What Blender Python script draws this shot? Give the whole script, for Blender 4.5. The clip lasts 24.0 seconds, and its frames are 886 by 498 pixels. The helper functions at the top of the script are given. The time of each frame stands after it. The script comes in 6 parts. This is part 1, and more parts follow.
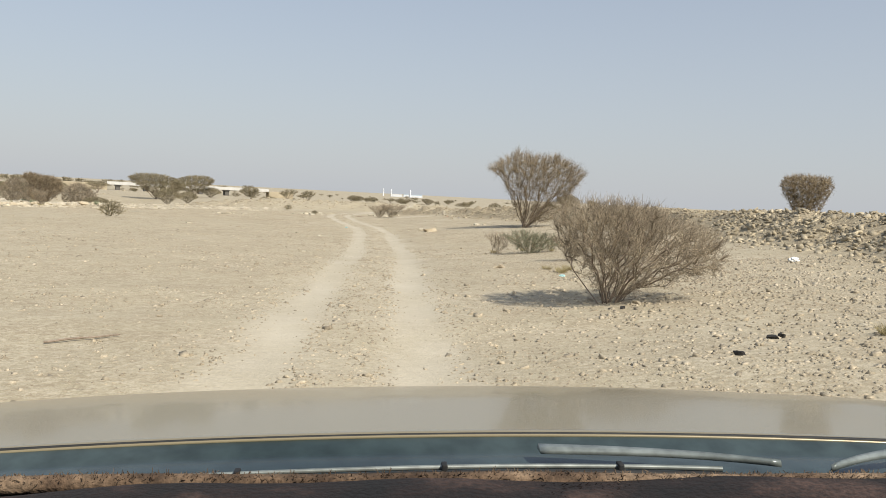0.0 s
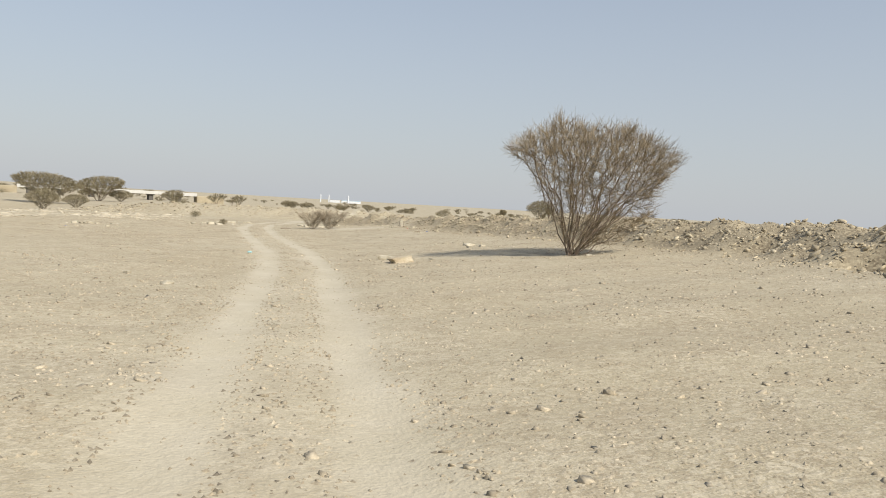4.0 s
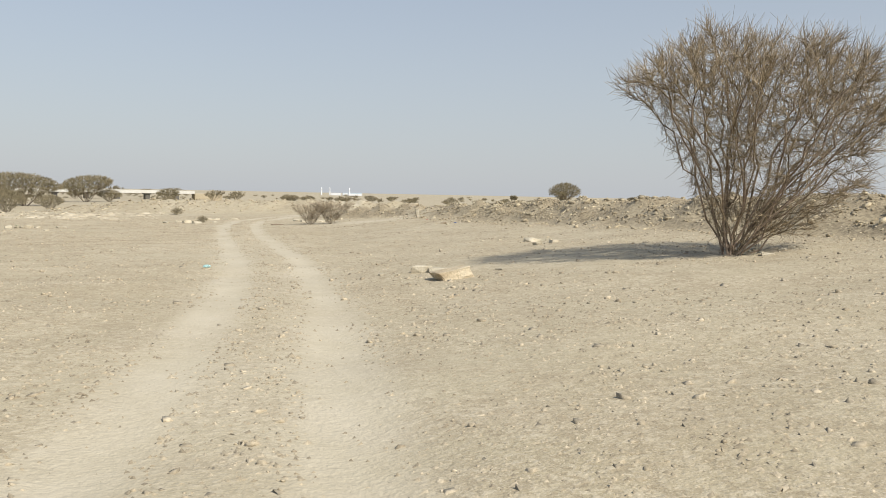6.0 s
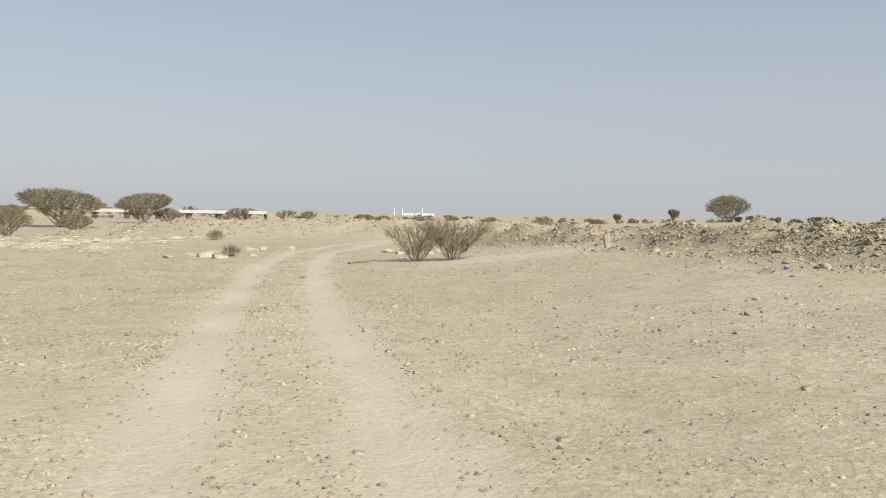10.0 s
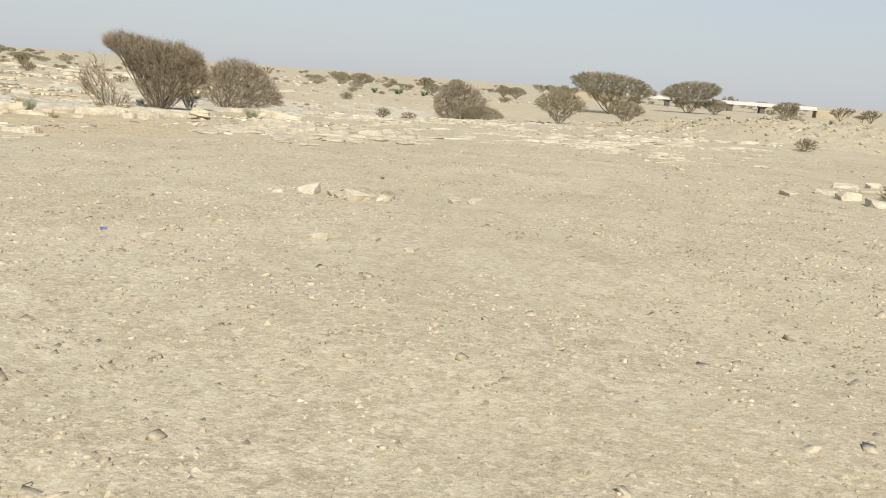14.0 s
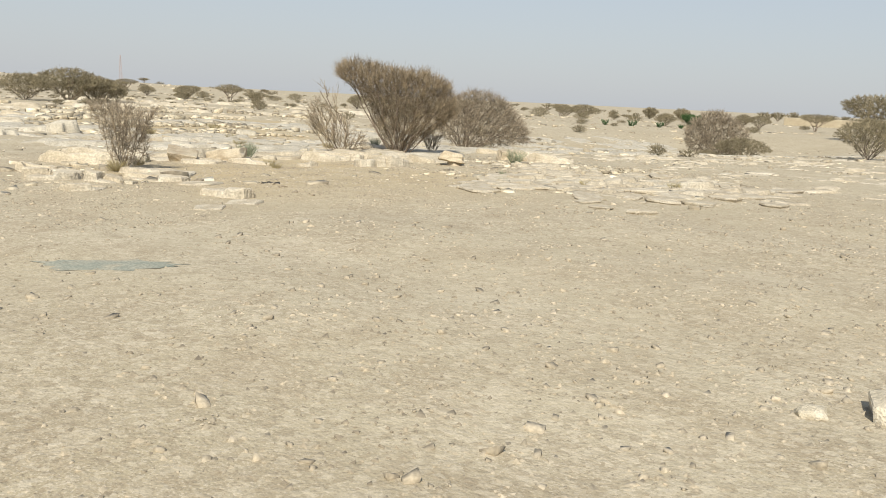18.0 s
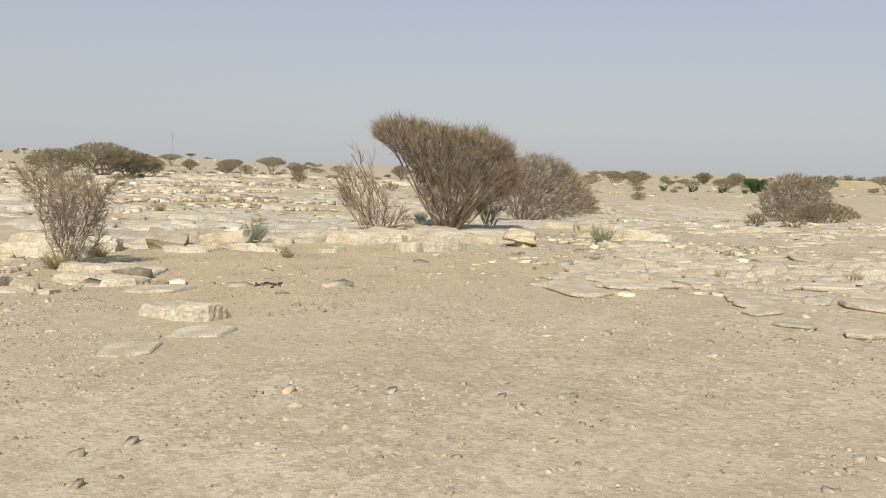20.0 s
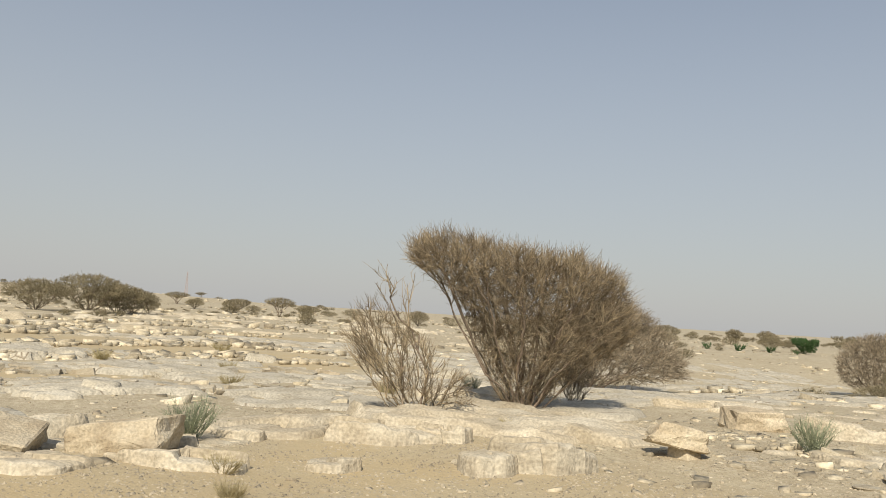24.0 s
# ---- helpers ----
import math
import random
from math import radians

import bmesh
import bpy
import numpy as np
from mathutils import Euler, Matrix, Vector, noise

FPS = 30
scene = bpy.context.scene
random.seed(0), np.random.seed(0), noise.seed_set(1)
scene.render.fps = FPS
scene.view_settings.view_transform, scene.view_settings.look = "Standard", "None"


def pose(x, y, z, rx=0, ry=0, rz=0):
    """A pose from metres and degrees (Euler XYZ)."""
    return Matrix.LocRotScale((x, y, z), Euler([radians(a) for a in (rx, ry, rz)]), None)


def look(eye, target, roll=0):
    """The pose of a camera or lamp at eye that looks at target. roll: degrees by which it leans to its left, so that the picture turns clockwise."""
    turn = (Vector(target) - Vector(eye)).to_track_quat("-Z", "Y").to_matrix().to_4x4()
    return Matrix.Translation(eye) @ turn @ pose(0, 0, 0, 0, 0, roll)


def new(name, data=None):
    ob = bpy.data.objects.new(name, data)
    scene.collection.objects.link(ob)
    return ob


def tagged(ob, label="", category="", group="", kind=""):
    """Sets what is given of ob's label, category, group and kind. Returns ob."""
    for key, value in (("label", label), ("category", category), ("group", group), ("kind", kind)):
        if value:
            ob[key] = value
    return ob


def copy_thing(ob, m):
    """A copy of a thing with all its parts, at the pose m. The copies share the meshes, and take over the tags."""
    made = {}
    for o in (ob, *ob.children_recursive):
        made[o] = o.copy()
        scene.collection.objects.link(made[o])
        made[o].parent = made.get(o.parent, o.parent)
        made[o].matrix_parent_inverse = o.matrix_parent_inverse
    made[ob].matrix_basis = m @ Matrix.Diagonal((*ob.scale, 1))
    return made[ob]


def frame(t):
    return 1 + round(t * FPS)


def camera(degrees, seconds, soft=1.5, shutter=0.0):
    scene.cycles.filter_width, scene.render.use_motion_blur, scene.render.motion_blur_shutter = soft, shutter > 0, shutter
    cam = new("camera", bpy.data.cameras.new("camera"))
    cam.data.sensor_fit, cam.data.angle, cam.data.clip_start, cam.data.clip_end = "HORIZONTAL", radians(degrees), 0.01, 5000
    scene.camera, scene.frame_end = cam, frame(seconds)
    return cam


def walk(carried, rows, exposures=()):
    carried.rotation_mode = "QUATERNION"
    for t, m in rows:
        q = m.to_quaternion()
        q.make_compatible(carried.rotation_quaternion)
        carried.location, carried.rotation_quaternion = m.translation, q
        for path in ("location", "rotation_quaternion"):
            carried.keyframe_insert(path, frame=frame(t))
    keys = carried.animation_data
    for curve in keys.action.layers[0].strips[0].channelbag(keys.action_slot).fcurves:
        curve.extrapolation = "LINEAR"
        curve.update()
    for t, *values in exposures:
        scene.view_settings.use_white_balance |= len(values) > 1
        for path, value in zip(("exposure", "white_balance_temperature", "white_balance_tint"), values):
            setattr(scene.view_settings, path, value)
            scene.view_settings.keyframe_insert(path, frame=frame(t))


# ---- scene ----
# The camera and its drive: seconds, place, heading to the left of north, pitch and roll in degrees.
cam = camera(56.68, 24.0, soft=0.9)
PATH = [
    (0, -0.00, -0.00, 1.55, -4.25, -3.73, 2.90),
    (0.5, -0.04, 2.77, 1.52, -5.04, -3.20, 3.28),
    (1, -0.09, 5.38, 1.48, -5.74, -3.07, 3.40),
    (1.5, -0.08, 7.89, 1.47, -6.27, -3.24, 3.24),
    (2, -0.09, 10.51, 1.43, -6.69, -3.41, 3.32),
    (2.5, -0.07, 13.16, 1.39, -7.36, -3.27, 3.69),
    (3, 0.01, 15.81, 1.38, -7.71, -2.51, 3.75),
    (3.5, 0.08, 18.58, 1.37, -8.09, -2.68, 3.69),
    (5.5, 0.37, 29.33, 1.05, -9.29, -3.99, 1.57),
    (6, 0.31, 31.85, 1.01, -8.37, -3.83, 1.13),
    (6.5, 0.22, 34.59, 0.94, -7.12, -4.11, 1.51),
    (7, 0.07, 37.42, 0.86, -6.37, -4.41, 1.82),
    (7.5, -0.04, 40.36, 0.80, -5.94, -4.73, 1.98),
    (8, -0.22, 43.18, 0.77, -4.72, -3.23, 2.21),
    (8.5, -0.44, 45.86, 0.79, -4.02, -1.87, 2.36),
    (9, -0.68, 48.67, 0.73, -4.26, -1.44, 2.62),
    (9.5, -0.93, 51.34, 0.70, -4.12, -1.82, 2.33),
    (10, -1.14, 53.75, 0.67, -3.41, -2.53, 0.92),
    (10.5, -1.34, 55.64, 0.66, -2.37, -4.04, 0.04),
    (11, -1.69, 57.25, 0.65, -0.15, -6.81, -0.07),
    (11.5, -2.17, 58.69, 0.65, 4.00, -8.55, -0.41),
    (13.5, -4.89, 62.88, 0.90, 26.99, -10.87, 3.88),
    (14, -5.84, 63.52, 0.91, 31.68, -11.76, 4.25),
    (14.5, -6.76, 64.04, 0.90, 35.88, -11.96, 4.32),
    (15, -7.73, 64.62, 0.87, 38.78, -12.07, 4.25),
    (15.5, -8.64, 65.25, 0.83, 41.04, -11.41, 4.19),
    (16, -9.50, 65.82, 0.82, 42.52, -11.19, 3.89),
    (16.5, -10.34, 66.37, 0.78, 43.48, -10.94, 4.23),
    (17, -11.17, 66.98, 0.76, 44.18, -10.36, 4.35),
    (17.5, -12.07, 67.59, 0.70, 45.45, -10.59, 3.10),
    (19.5, -16.35, 71.12, 0.51, 48.33, -9.25, 3.00),
    (20, -17.42, 71.83, 0.46, 49.56, -5.76, 1.61),
    (20.5, -18.57, 72.64, 0.41, 49.32, -1.48, 0.97),
    (21, -19.85, 73.50, 0.37, 48.21, 2.05, 1.14),
    (21.5, -20.88, 74.22, 0.33, 48.19, 3.62, 1.64),
    (22, -21.75, 74.77, 0.32, 48.82, 4.22, 2.12),
    (22.5, -22.52, 75.23, 0.31, 49.45, 4.16, 2.65),
    (23, -23.21, 75.63, 0.30, 49.91, 4.32, 2.99),
    (23.5, -23.84, 75.98, 0.29, 50.38, 4.41, 3.27),
    (24, -24.19, 76.18, 0.29, 50.81, 4.48, 3.48),
]


def aim(x, y, z, yaw, pitch, roll):
    a, b = radians(yaw), radians(pitch)
    way = Vector((-math.sin(a) * math.cos(b), math.cos(a) * math.cos(b), math.sin(b)))
    return look((x, y, z), Vector((x, y, z)) + 2 * way, roll)


walk(cam, [(row[0], aim(*row[1:])) for row in PATH], [(0.0, 0.0, 6500, 8.5), (8.0, 0.0, 6500, 8), (10.0, -0.05, 6500, 8.5), (11.0, 0.06, 6500, 8.5), (12.5, 0.08, 6500, 8), (14.0, 0.1, 6500, 7.5), (15.0, 0.08, 6500, 7.5), (17.0, 0.05, 6500, 7.5), (19.5, -0.06, 6600, 9), (21.0, -0.18, 6750, 8.5), (24.0, -0.18, 6950, 8.5)])

# World, sun
SUN_TO = Vector((0.44, -0.55, 0.715)).normalized()
world = bpy.data.worlds.new("sky")
scene.world = world
world.use_nodes = True
wn = world.node_tree.nodes
sky = wn.new("ShaderNodeTexSky")
sky.sky_type, sky.sun_disc = "NISHITA", False
sky.sun_elevation = math.asin(SUN_TO.z)
sky.sun_rotation = math.atan2(SUN_TO.x, SUN_TO.y)
sky.air_density, sky.dust_density, sky.ozone_density, sky.altitude = 1.0, 0.6, 1.0, 0
wn["Background"].inputs["Strength"].default_value = 0.13
haze = wn.new("ShaderNodeMix")
haze.data_type = "RGBA"
haze.inputs[7].default_value = (3.9, 4.06, 4.4, 1)
sky_co, sky_xyz, sky_up = wn.new("ShaderNodeTexCoord"), wn.new("ShaderNodeSeparateXYZ"), wn.new("ShaderNodeMapRange")
sky_up.inputs["From Min"].default_value, sky_up.inputs["From Max"].default_value = 0.0, 0.42
sky_up.inputs["To Min"].default_value, sky_up.inputs["To Max"].default_value = 0.93, 0.36
world.node_tree.links.new(sky_co.outputs["Generated"], sky_xyz.inputs[0])
world.node_tree.links.new(sky_xyz.outputs["Z"], sky_up.inputs["Value"])
world.node_tree.links.new(sky_up.outputs["Result"], haze.inputs[0])
world.node_tree.links.new(sky.outputs["Color"], haze.inputs[6])
world.node_tree.links.new(haze.outputs[2], wn["Background"].inputs["Color"])
sun = new("sun", bpy.data.lights.new("sun", "SUN"))
sun.data.energy, sun.data.angle, sun.data.color = 5.0, radians(0.6), (1.0, 0.93, 0.82)
sun.matrix_world = look(SUN_TO * 50, (0, 0, 0))

# ---- materials ----


def material(name, colours, scale=4.0, rough=0.9, bump=0.3, fine=60.0, metal=0.0, per_object=0.12, wear=0.25, island=0.0, cracks=0.0, strata=0.0):
    """Two scales of noise between two or three colours, grain bump, and a small shift from object to object."""
    m = bpy.data.materials.new(name)
    m.use_nodes = True
    n, l = m.node_tree.nodes, m.node_tree.links
    p = n["Principled BSDF"]
    p.inputs["Roughness"].default_value, p.inputs["Metallic"].default_value = rough, metal
    co = n.new("ShaderNodeTexCoord")
    big, small = n.new("ShaderNodeTexNoise"), n.new("ShaderNodeTexNoise")
    for t, s, d in ((big, scale, 4), (small, fine, 3)):
        t.inputs["Scale"].default_value, t.inputs["Detail"].default_value = s, d
        l.new(co.outputs["Object"], t.inputs["Vector"])
    ramp = n.new("ShaderNodeValToRGB")
    while len(ramp.color_ramp.elements) < len(colours):
        ramp.color_ramp.elements.new(0.5)
    for k, c in enumerate(colours):
        ramp.color_ramp.elements[k].position = 0.3 + 0.4 * k / max(1, len(colours) - 1)
        ramp.color_ramp.elements[k].color = (*c, 1)
    l.new(big.outputs["Fac"], ramp.inputs["Fac"])
    val = n.new("ShaderNodeHueSaturation")
    info = n.new("ShaderNodeObjectInfo")
    ra = n.new("ShaderNodeMapRange")
    ra.inputs["To Min"].default_value, ra.inputs["To Max"].default_value = 1 - per_object, 1 + per_object
    l.new(info.outputs["Random"], ra.inputs["Value"])
    sm = n.new("ShaderNodeMapRange")
    sm.inputs["From Min"].default_value, sm.inputs["From Max"].default_value = 0.3, 0.7
    sm.inputs["To Min"].default_value, sm.inputs["To Max"].default_value = 1 - wear, 1 + wear
    l.new(small.outputs["Fac"], sm.inputs["Value"])
    if island:
        ra.inputs["To Min"].default_value, ra.inputs["To Max"].default_value = 1 - island, 1 + island
        l.new(n.new("ShaderNodeNewGeometry").outputs["Random Per Island"], ra.inputs["Value"])
    mu = n.new("ShaderNodeMath")
    mu.operation = "MULTIPLY"
    l.new(ra.outputs["Result"], mu.inputs[0])
    l.new(sm.outputs["Result"], mu.inputs[1])
    l.new(mu.outputs[0], val.inputs["Value"])
    l.new(ramp.outputs["Color"], val.inputs["Color"])
    base = val.outputs["Color"]
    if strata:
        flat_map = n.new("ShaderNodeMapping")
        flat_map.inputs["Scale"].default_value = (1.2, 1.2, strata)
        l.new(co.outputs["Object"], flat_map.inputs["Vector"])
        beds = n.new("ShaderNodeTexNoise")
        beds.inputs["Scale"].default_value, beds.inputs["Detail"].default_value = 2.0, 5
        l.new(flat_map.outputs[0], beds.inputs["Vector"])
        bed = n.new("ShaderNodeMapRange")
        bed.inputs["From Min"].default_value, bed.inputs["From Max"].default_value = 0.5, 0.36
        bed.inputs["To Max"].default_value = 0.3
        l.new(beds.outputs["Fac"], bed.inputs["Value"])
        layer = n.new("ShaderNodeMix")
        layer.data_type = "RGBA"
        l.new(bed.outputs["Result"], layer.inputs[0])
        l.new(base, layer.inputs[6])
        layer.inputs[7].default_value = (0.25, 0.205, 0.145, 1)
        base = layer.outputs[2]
    if cracks:
        warp = n.new("ShaderNodeVectorMath")
        warp.operation = "MULTIPLY_ADD"
        l.new(big.outputs["Color"], warp.inputs[0])
        warp.inputs[1].default_value = (0.16, 0.16, 0.16)
        l.new(co.outputs["Object"], warp.inputs[2])
        lines = n.new("ShaderNodeTexVoronoi")
        lines.feature = "DISTANCE_TO_EDGE"
        lines.inputs["Scale"].default_value = cracks
        l.new(warp.outputs[0], lines.inputs["Vector"])
        cr = n.new("ShaderNodeMapRange")
        cr.inputs["From Max"].default_value = 0.022
        cr.inputs["To Min"].default_value, cr.inputs["To Max"].default_value = 0.8, 0.0
        l.new(lines.outputs["Distance"], cr.inputs["Value"])
        gate = n.new("ShaderNodeMapRange")
        gate.inputs["From Min"].default_value, gate.inputs["From Max"].default_value = 0.5, 0.6
        l.new(big.outputs["Fac"], gate.inputs["Value"])
        both = n.new("ShaderNodeMath")
        both.operation = "MULTIPLY"
        l.new(cr.outputs["Result"], both.inputs[0])
        l.new(gate.outputs["Result"], both.inputs[1])
        dark = n.new("ShaderNodeMix")
        dark.data_type = "RGBA"
        l.new(both.outputs[0], dark.inputs[0])
        l.new(base, dark.inputs[6])
        dark.inputs[7].default_value = (0.15, 0.105, 0.06, 1)
        base = dark.outputs[2]
    l.new(base, p.inputs["Base Color"])
    if bump:
        bp = n.new("ShaderNodeBump")
        bp.inputs["Strength"].default_value, bp.inputs["Distance"].default_value = bump, 0.02
        l.new(small.outputs["Fac"], bp.inputs["Height"])
        l.new(bp.outputs["Normal"], p.inputs["Normal"])
    return m


def ground_material():
    m = bpy.data.materials.new("desert_ground")
    m.use_nodes = True
    n, l = m.node_tree.nodes, m.node_tree.links
    p = n["Principled BSDF"]
    p.inputs["Roughness"].default_value = 0.95
    co = n.new("ShaderNodeTexCoord")

    def noise_of(scale, detail=4, kind="ShaderNodeTexNoise"):
        t = n.new(kind)
        t.inputs["Scale"].default_value = scale
        if kind == "ShaderNodeTexNoise":
            t.inputs["Detail"].default_value = detail
        l.new(co.outputs["Object"], t.inputs["Vector"])
        return t

    def mix(fac, a, b, mode="MIX"):
        x = n.new("ShaderNodeMix")
        x.data_type, x.blend_type = "RGBA", mode
        for sock, v in ((x.inputs[0], fac), (x.inputs[6], a), (x.inputs[7], b)):
            if isinstance(v, (tuple, float)):
                sock.default_value = v
            else:
                l.new(v, sock)
        return x.outputs[2]

    def ranged(value, a, b, c=0.0, d=1.0):
        r = n.new("ShaderNodeMapRange")
        for k, v in zip(("From Min", "From Max", "To Min", "To Max"), (a, b, c, d)):
            r.inputs[k].default_value = v
        l.new(value, r.inputs["Value"])
        return r.outputs["Result"]

    wide, mid, grain = noise_of(0.12, 5), noise_of(1.3, 6), noise_of(75, 3)
    coarse, medium, cells = noise_of(11, 5), noise_of(30, 4), noise_of(16, kind="ShaderNodeTexVoronoi")
    base = mix(ranged(wide.outputs["Fac"], 0.35, 0.65), (0.375, 0.318, 0.21, 1), (0.43, 0.375, 0.262, 1))
    base = mix(ranged(mid.outputs["Fac"], 0.42, 0.7), base, (0.36, 0.30, 0.20, 1))
    att = n.new("ShaderNodeAttribute")
    att.attribute_name = "dust"
    sep = n.new("ShaderNodeSeparateColor")
    l.new(att.outputs["Color"], sep.inputs["Color"])

    def times(a, b):
        mul = n.new("ShaderNodeMath")
        mul.operation = "MULTIPLY"
        l.new(a, mul.inputs[0])
        l.new(b, mul.inputs[1])
        return mul.outputs[0]

    patch = noise_of(0.45, 5)
    calm = ranged(sep.outputs["Blue"], 0, 1, 1.0, 0.2)
    stony = times(ranged(patch.outputs["Fac"], 0.36, 0.6, 0.6, 1.0), calm)
    col = base
    for tex, lo, hi, much in ((coarse, 0.41, 0.6, 0.26), (medium, 0.41, 0.6, 0.4), (grain, 0.4, 0.6, 0.8)):
        col = mix(times(stony, ranged(tex.outputs["Fac"], lo, lo - 0.08, 0, much)), col, (0.17, 0.135, 0.09, 1))
        col = mix(times(stony, ranged(tex.outputs["Fac"], hi - 0.03, hi + 0.05, 0, much)), col, (0.56, 0.49, 0.375, 1))
    col = mix(times(sep.outputs["Blue"], ranged(mid.outputs["Fac"], 0.3, 0.6, 0.5, 0.9)), col, (0.44, 0.345, 0.20, 1))
    for size, part_ in ((0.8, 0.13), (2.7, 0.14), (8, 0.24), (21, 0.42)):
        wob = n.new("ShaderNodeVectorMath")
        wob.operation = "MULTIPLY_ADD"
        l.new(medium.outputs["Color"] if size > 4 else coarse.outputs["Color"], wob.inputs[0])
        wob.inputs[1].default_value = (0.9 / size,) * 3
        l.new(co.outputs["Object"], wob.inputs[2])
        cell = noise_of(size, kind="ShaderNodeTexVoronoi")
        l.new(wob.outputs[0], cell.inputs["Vector"])
        tone = n.new("ShaderNodeSeparateColor")
        l.new(cell.outputs["Color"], tone.inputs["Color"])
        dull, pale_ = ranged(tone.outputs["Red"], 0.3, 0.0, 0.0, part_), ranged(tone.outputs["Red"], 0.72, 1.0, 0.0, part_)
        col = mix(times(stony, dull), col, (0.25, 0.195, 0.125, 1))
        col = mix(times(stony, pale_), col, (0.60, 0.53, 0.40, 1))
    speck = coarse.outputs["Fac"]
    rub = mix(ranged(cells.outputs["Color"], 0.2, 0.8), (0.17, 0.132, 0.082, 1), (0.39, 0.325, 0.215, 1))
    col = mix(sep.outputs["Green"], col, rub)
    pale = mix(ranged(mid.outputs["Fac"], 0.35, 0.7), (0.50, 0.445, 0.335, 1), (0.57, 0.515, 0.405, 1))
    col = mix(times(sep.outputs["Red"], ranged(grain.outputs["Fac"], 0.2, 0.6, 1.0, 0.75)), col, pale)
    l.new(col, p.inputs["Base Color"])
    bp = n.new("ShaderNodeBump")
    bp.inputs["Strength"].default_value, bp.inputs["Distance"].default_value = 0.5, 0.025
    add = n.new("ShaderNodeMath")
    add.operation = "ADD"
    l.new(speck, add.inputs[0])
    l.new(medium.outputs["Fac"], add.inputs[1])
    l.new(add.outputs[0], bp.inputs["Height"])
    l.new(bp.outputs["Normal"], p.inputs["Normal"])
    return m


M_GROUND = ground_material()
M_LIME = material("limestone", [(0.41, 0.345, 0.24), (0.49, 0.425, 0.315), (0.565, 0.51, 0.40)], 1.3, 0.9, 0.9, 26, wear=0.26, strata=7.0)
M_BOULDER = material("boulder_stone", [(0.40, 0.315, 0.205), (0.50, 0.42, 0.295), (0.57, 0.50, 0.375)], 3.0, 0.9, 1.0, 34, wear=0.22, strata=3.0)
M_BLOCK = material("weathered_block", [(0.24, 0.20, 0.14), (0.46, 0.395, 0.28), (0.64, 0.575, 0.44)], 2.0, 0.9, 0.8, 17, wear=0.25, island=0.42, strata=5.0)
M_PALE = material("pale_stone", [(0.40, 0.345, 0.245), (0.51, 0.45, 0.335), (0.60, 0.545, 0.43)], 1.6, 0.9, 0.8, 14, per_object=0.15, wear=0.18)
M_GREYROCK = material("grey_limestone", [(0.38, 0.335, 0.25), (0.475, 0.43, 0.34), (0.56, 0.515, 0.42)], 1.6, 0.9, 0.9, 22, wear=0.25, cracks=0.9)
M_BROWNROCK = material("brown_rock", [(0.25, 0.205, 0.14), (0.38, 0.315, 0.22), (0.48, 0.415, 0.305)], 2, 0.9, 0.6, 30, per_object=0.3)
M_GRAVEL = material("gravel_stone", [(0.30, 0.25, 0.175), (0.39, 0.33, 0.235), (0.47, 0.405, 0.30)], 0.9, 0.9, 0.4, 30, island=0.24)
M_RUBBLE = material("bank_rubble", [(0.31, 0.255, 0.168), (0.40, 0.338, 0.232), (0.48, 0.415, 0.295)], 0.7, 0.9, 0.4, 30, island=0.28)
M_BARK = material("acacia_bark", [(0.15, 0.11, 0.078), (0.36, 0.285, 0.215)], 8, 0.9, 0.4, 60)
M_TWIG = material("acacia_twig", [(0.15, 0.112, 0.07), (0.41, 0.33, 0.215)], 3, 0.9, 0.0, 40, island=0.5)
M_TWIGGREY = material("grey_twig", [(0.18, 0.142, 0.095), (0.44, 0.365, 0.26)], 3, 0.9, 0.0, 40, island=0.45)
M_FARTWIG = material("far_acacia", [(0.17, 0.145, 0.088), (0.38, 0.325, 0.205)], 1.0, 0.9, 0.0, 12, island=0.4)
M_SAGE = material("sage_leaf", [(0.24, 0.27, 0.165), (0.38, 0.41, 0.275)], 4, 0.9, 0.0, 40)
M_GREEN = material("green_leaf", [(0.035, 0.085, 0.024), (0.085, 0.16, 0.05)], 4, 0.8, 0.0, 40)
M_STRAW = material("dry_grass", [(0.36, 0.30, 0.15), (0.46, 0.39, 0.22)], 6, 0.9, 0.0, 40)
M_CONCRETE = material("pale_concrete", [(0.58, 0.565, 0.52), (0.68, 0.665, 0.62)], 0.3, 0.85, 0.0, 6)
M_EARTH = material("bank_earth", [(0.38, 0.32, 0.22), (0.46, 0.395, 0.28)], 0.3, 0.95, 0.0, 6)
M_WHITE = material("white_paint", [(0.66, 0.68, 0.70), (0.76, 0.78, 0.80)], 0.2, 0.7, 0.0, 5)
M_BLUEROOF = material("blue_roof", [(0.30, 0.42, 0.52), (0.42, 0.53, 0.6)], 0.2, 0.6, 0.0, 5)
M_STEEL = material("mast_steel", [(0.45, 0.36, 0.34), (0.5, 0.42, 0.4)], 2, 0.6, 0.0, 10)
# Shade below the bridge deck put into the pier colour; house windows share it.
M_SHADE = material("shade_tone", [(0.10, 0.095, 0.085), (0.14, 0.13, 0.115)], 1, 0.9, 0.0, 10)

# ---- the lie of the land ----


def ease(a, b, v):
    t = np.clip((v - a) / (b - a), 0, 1)
    return t * t * (3 - 2 * t)


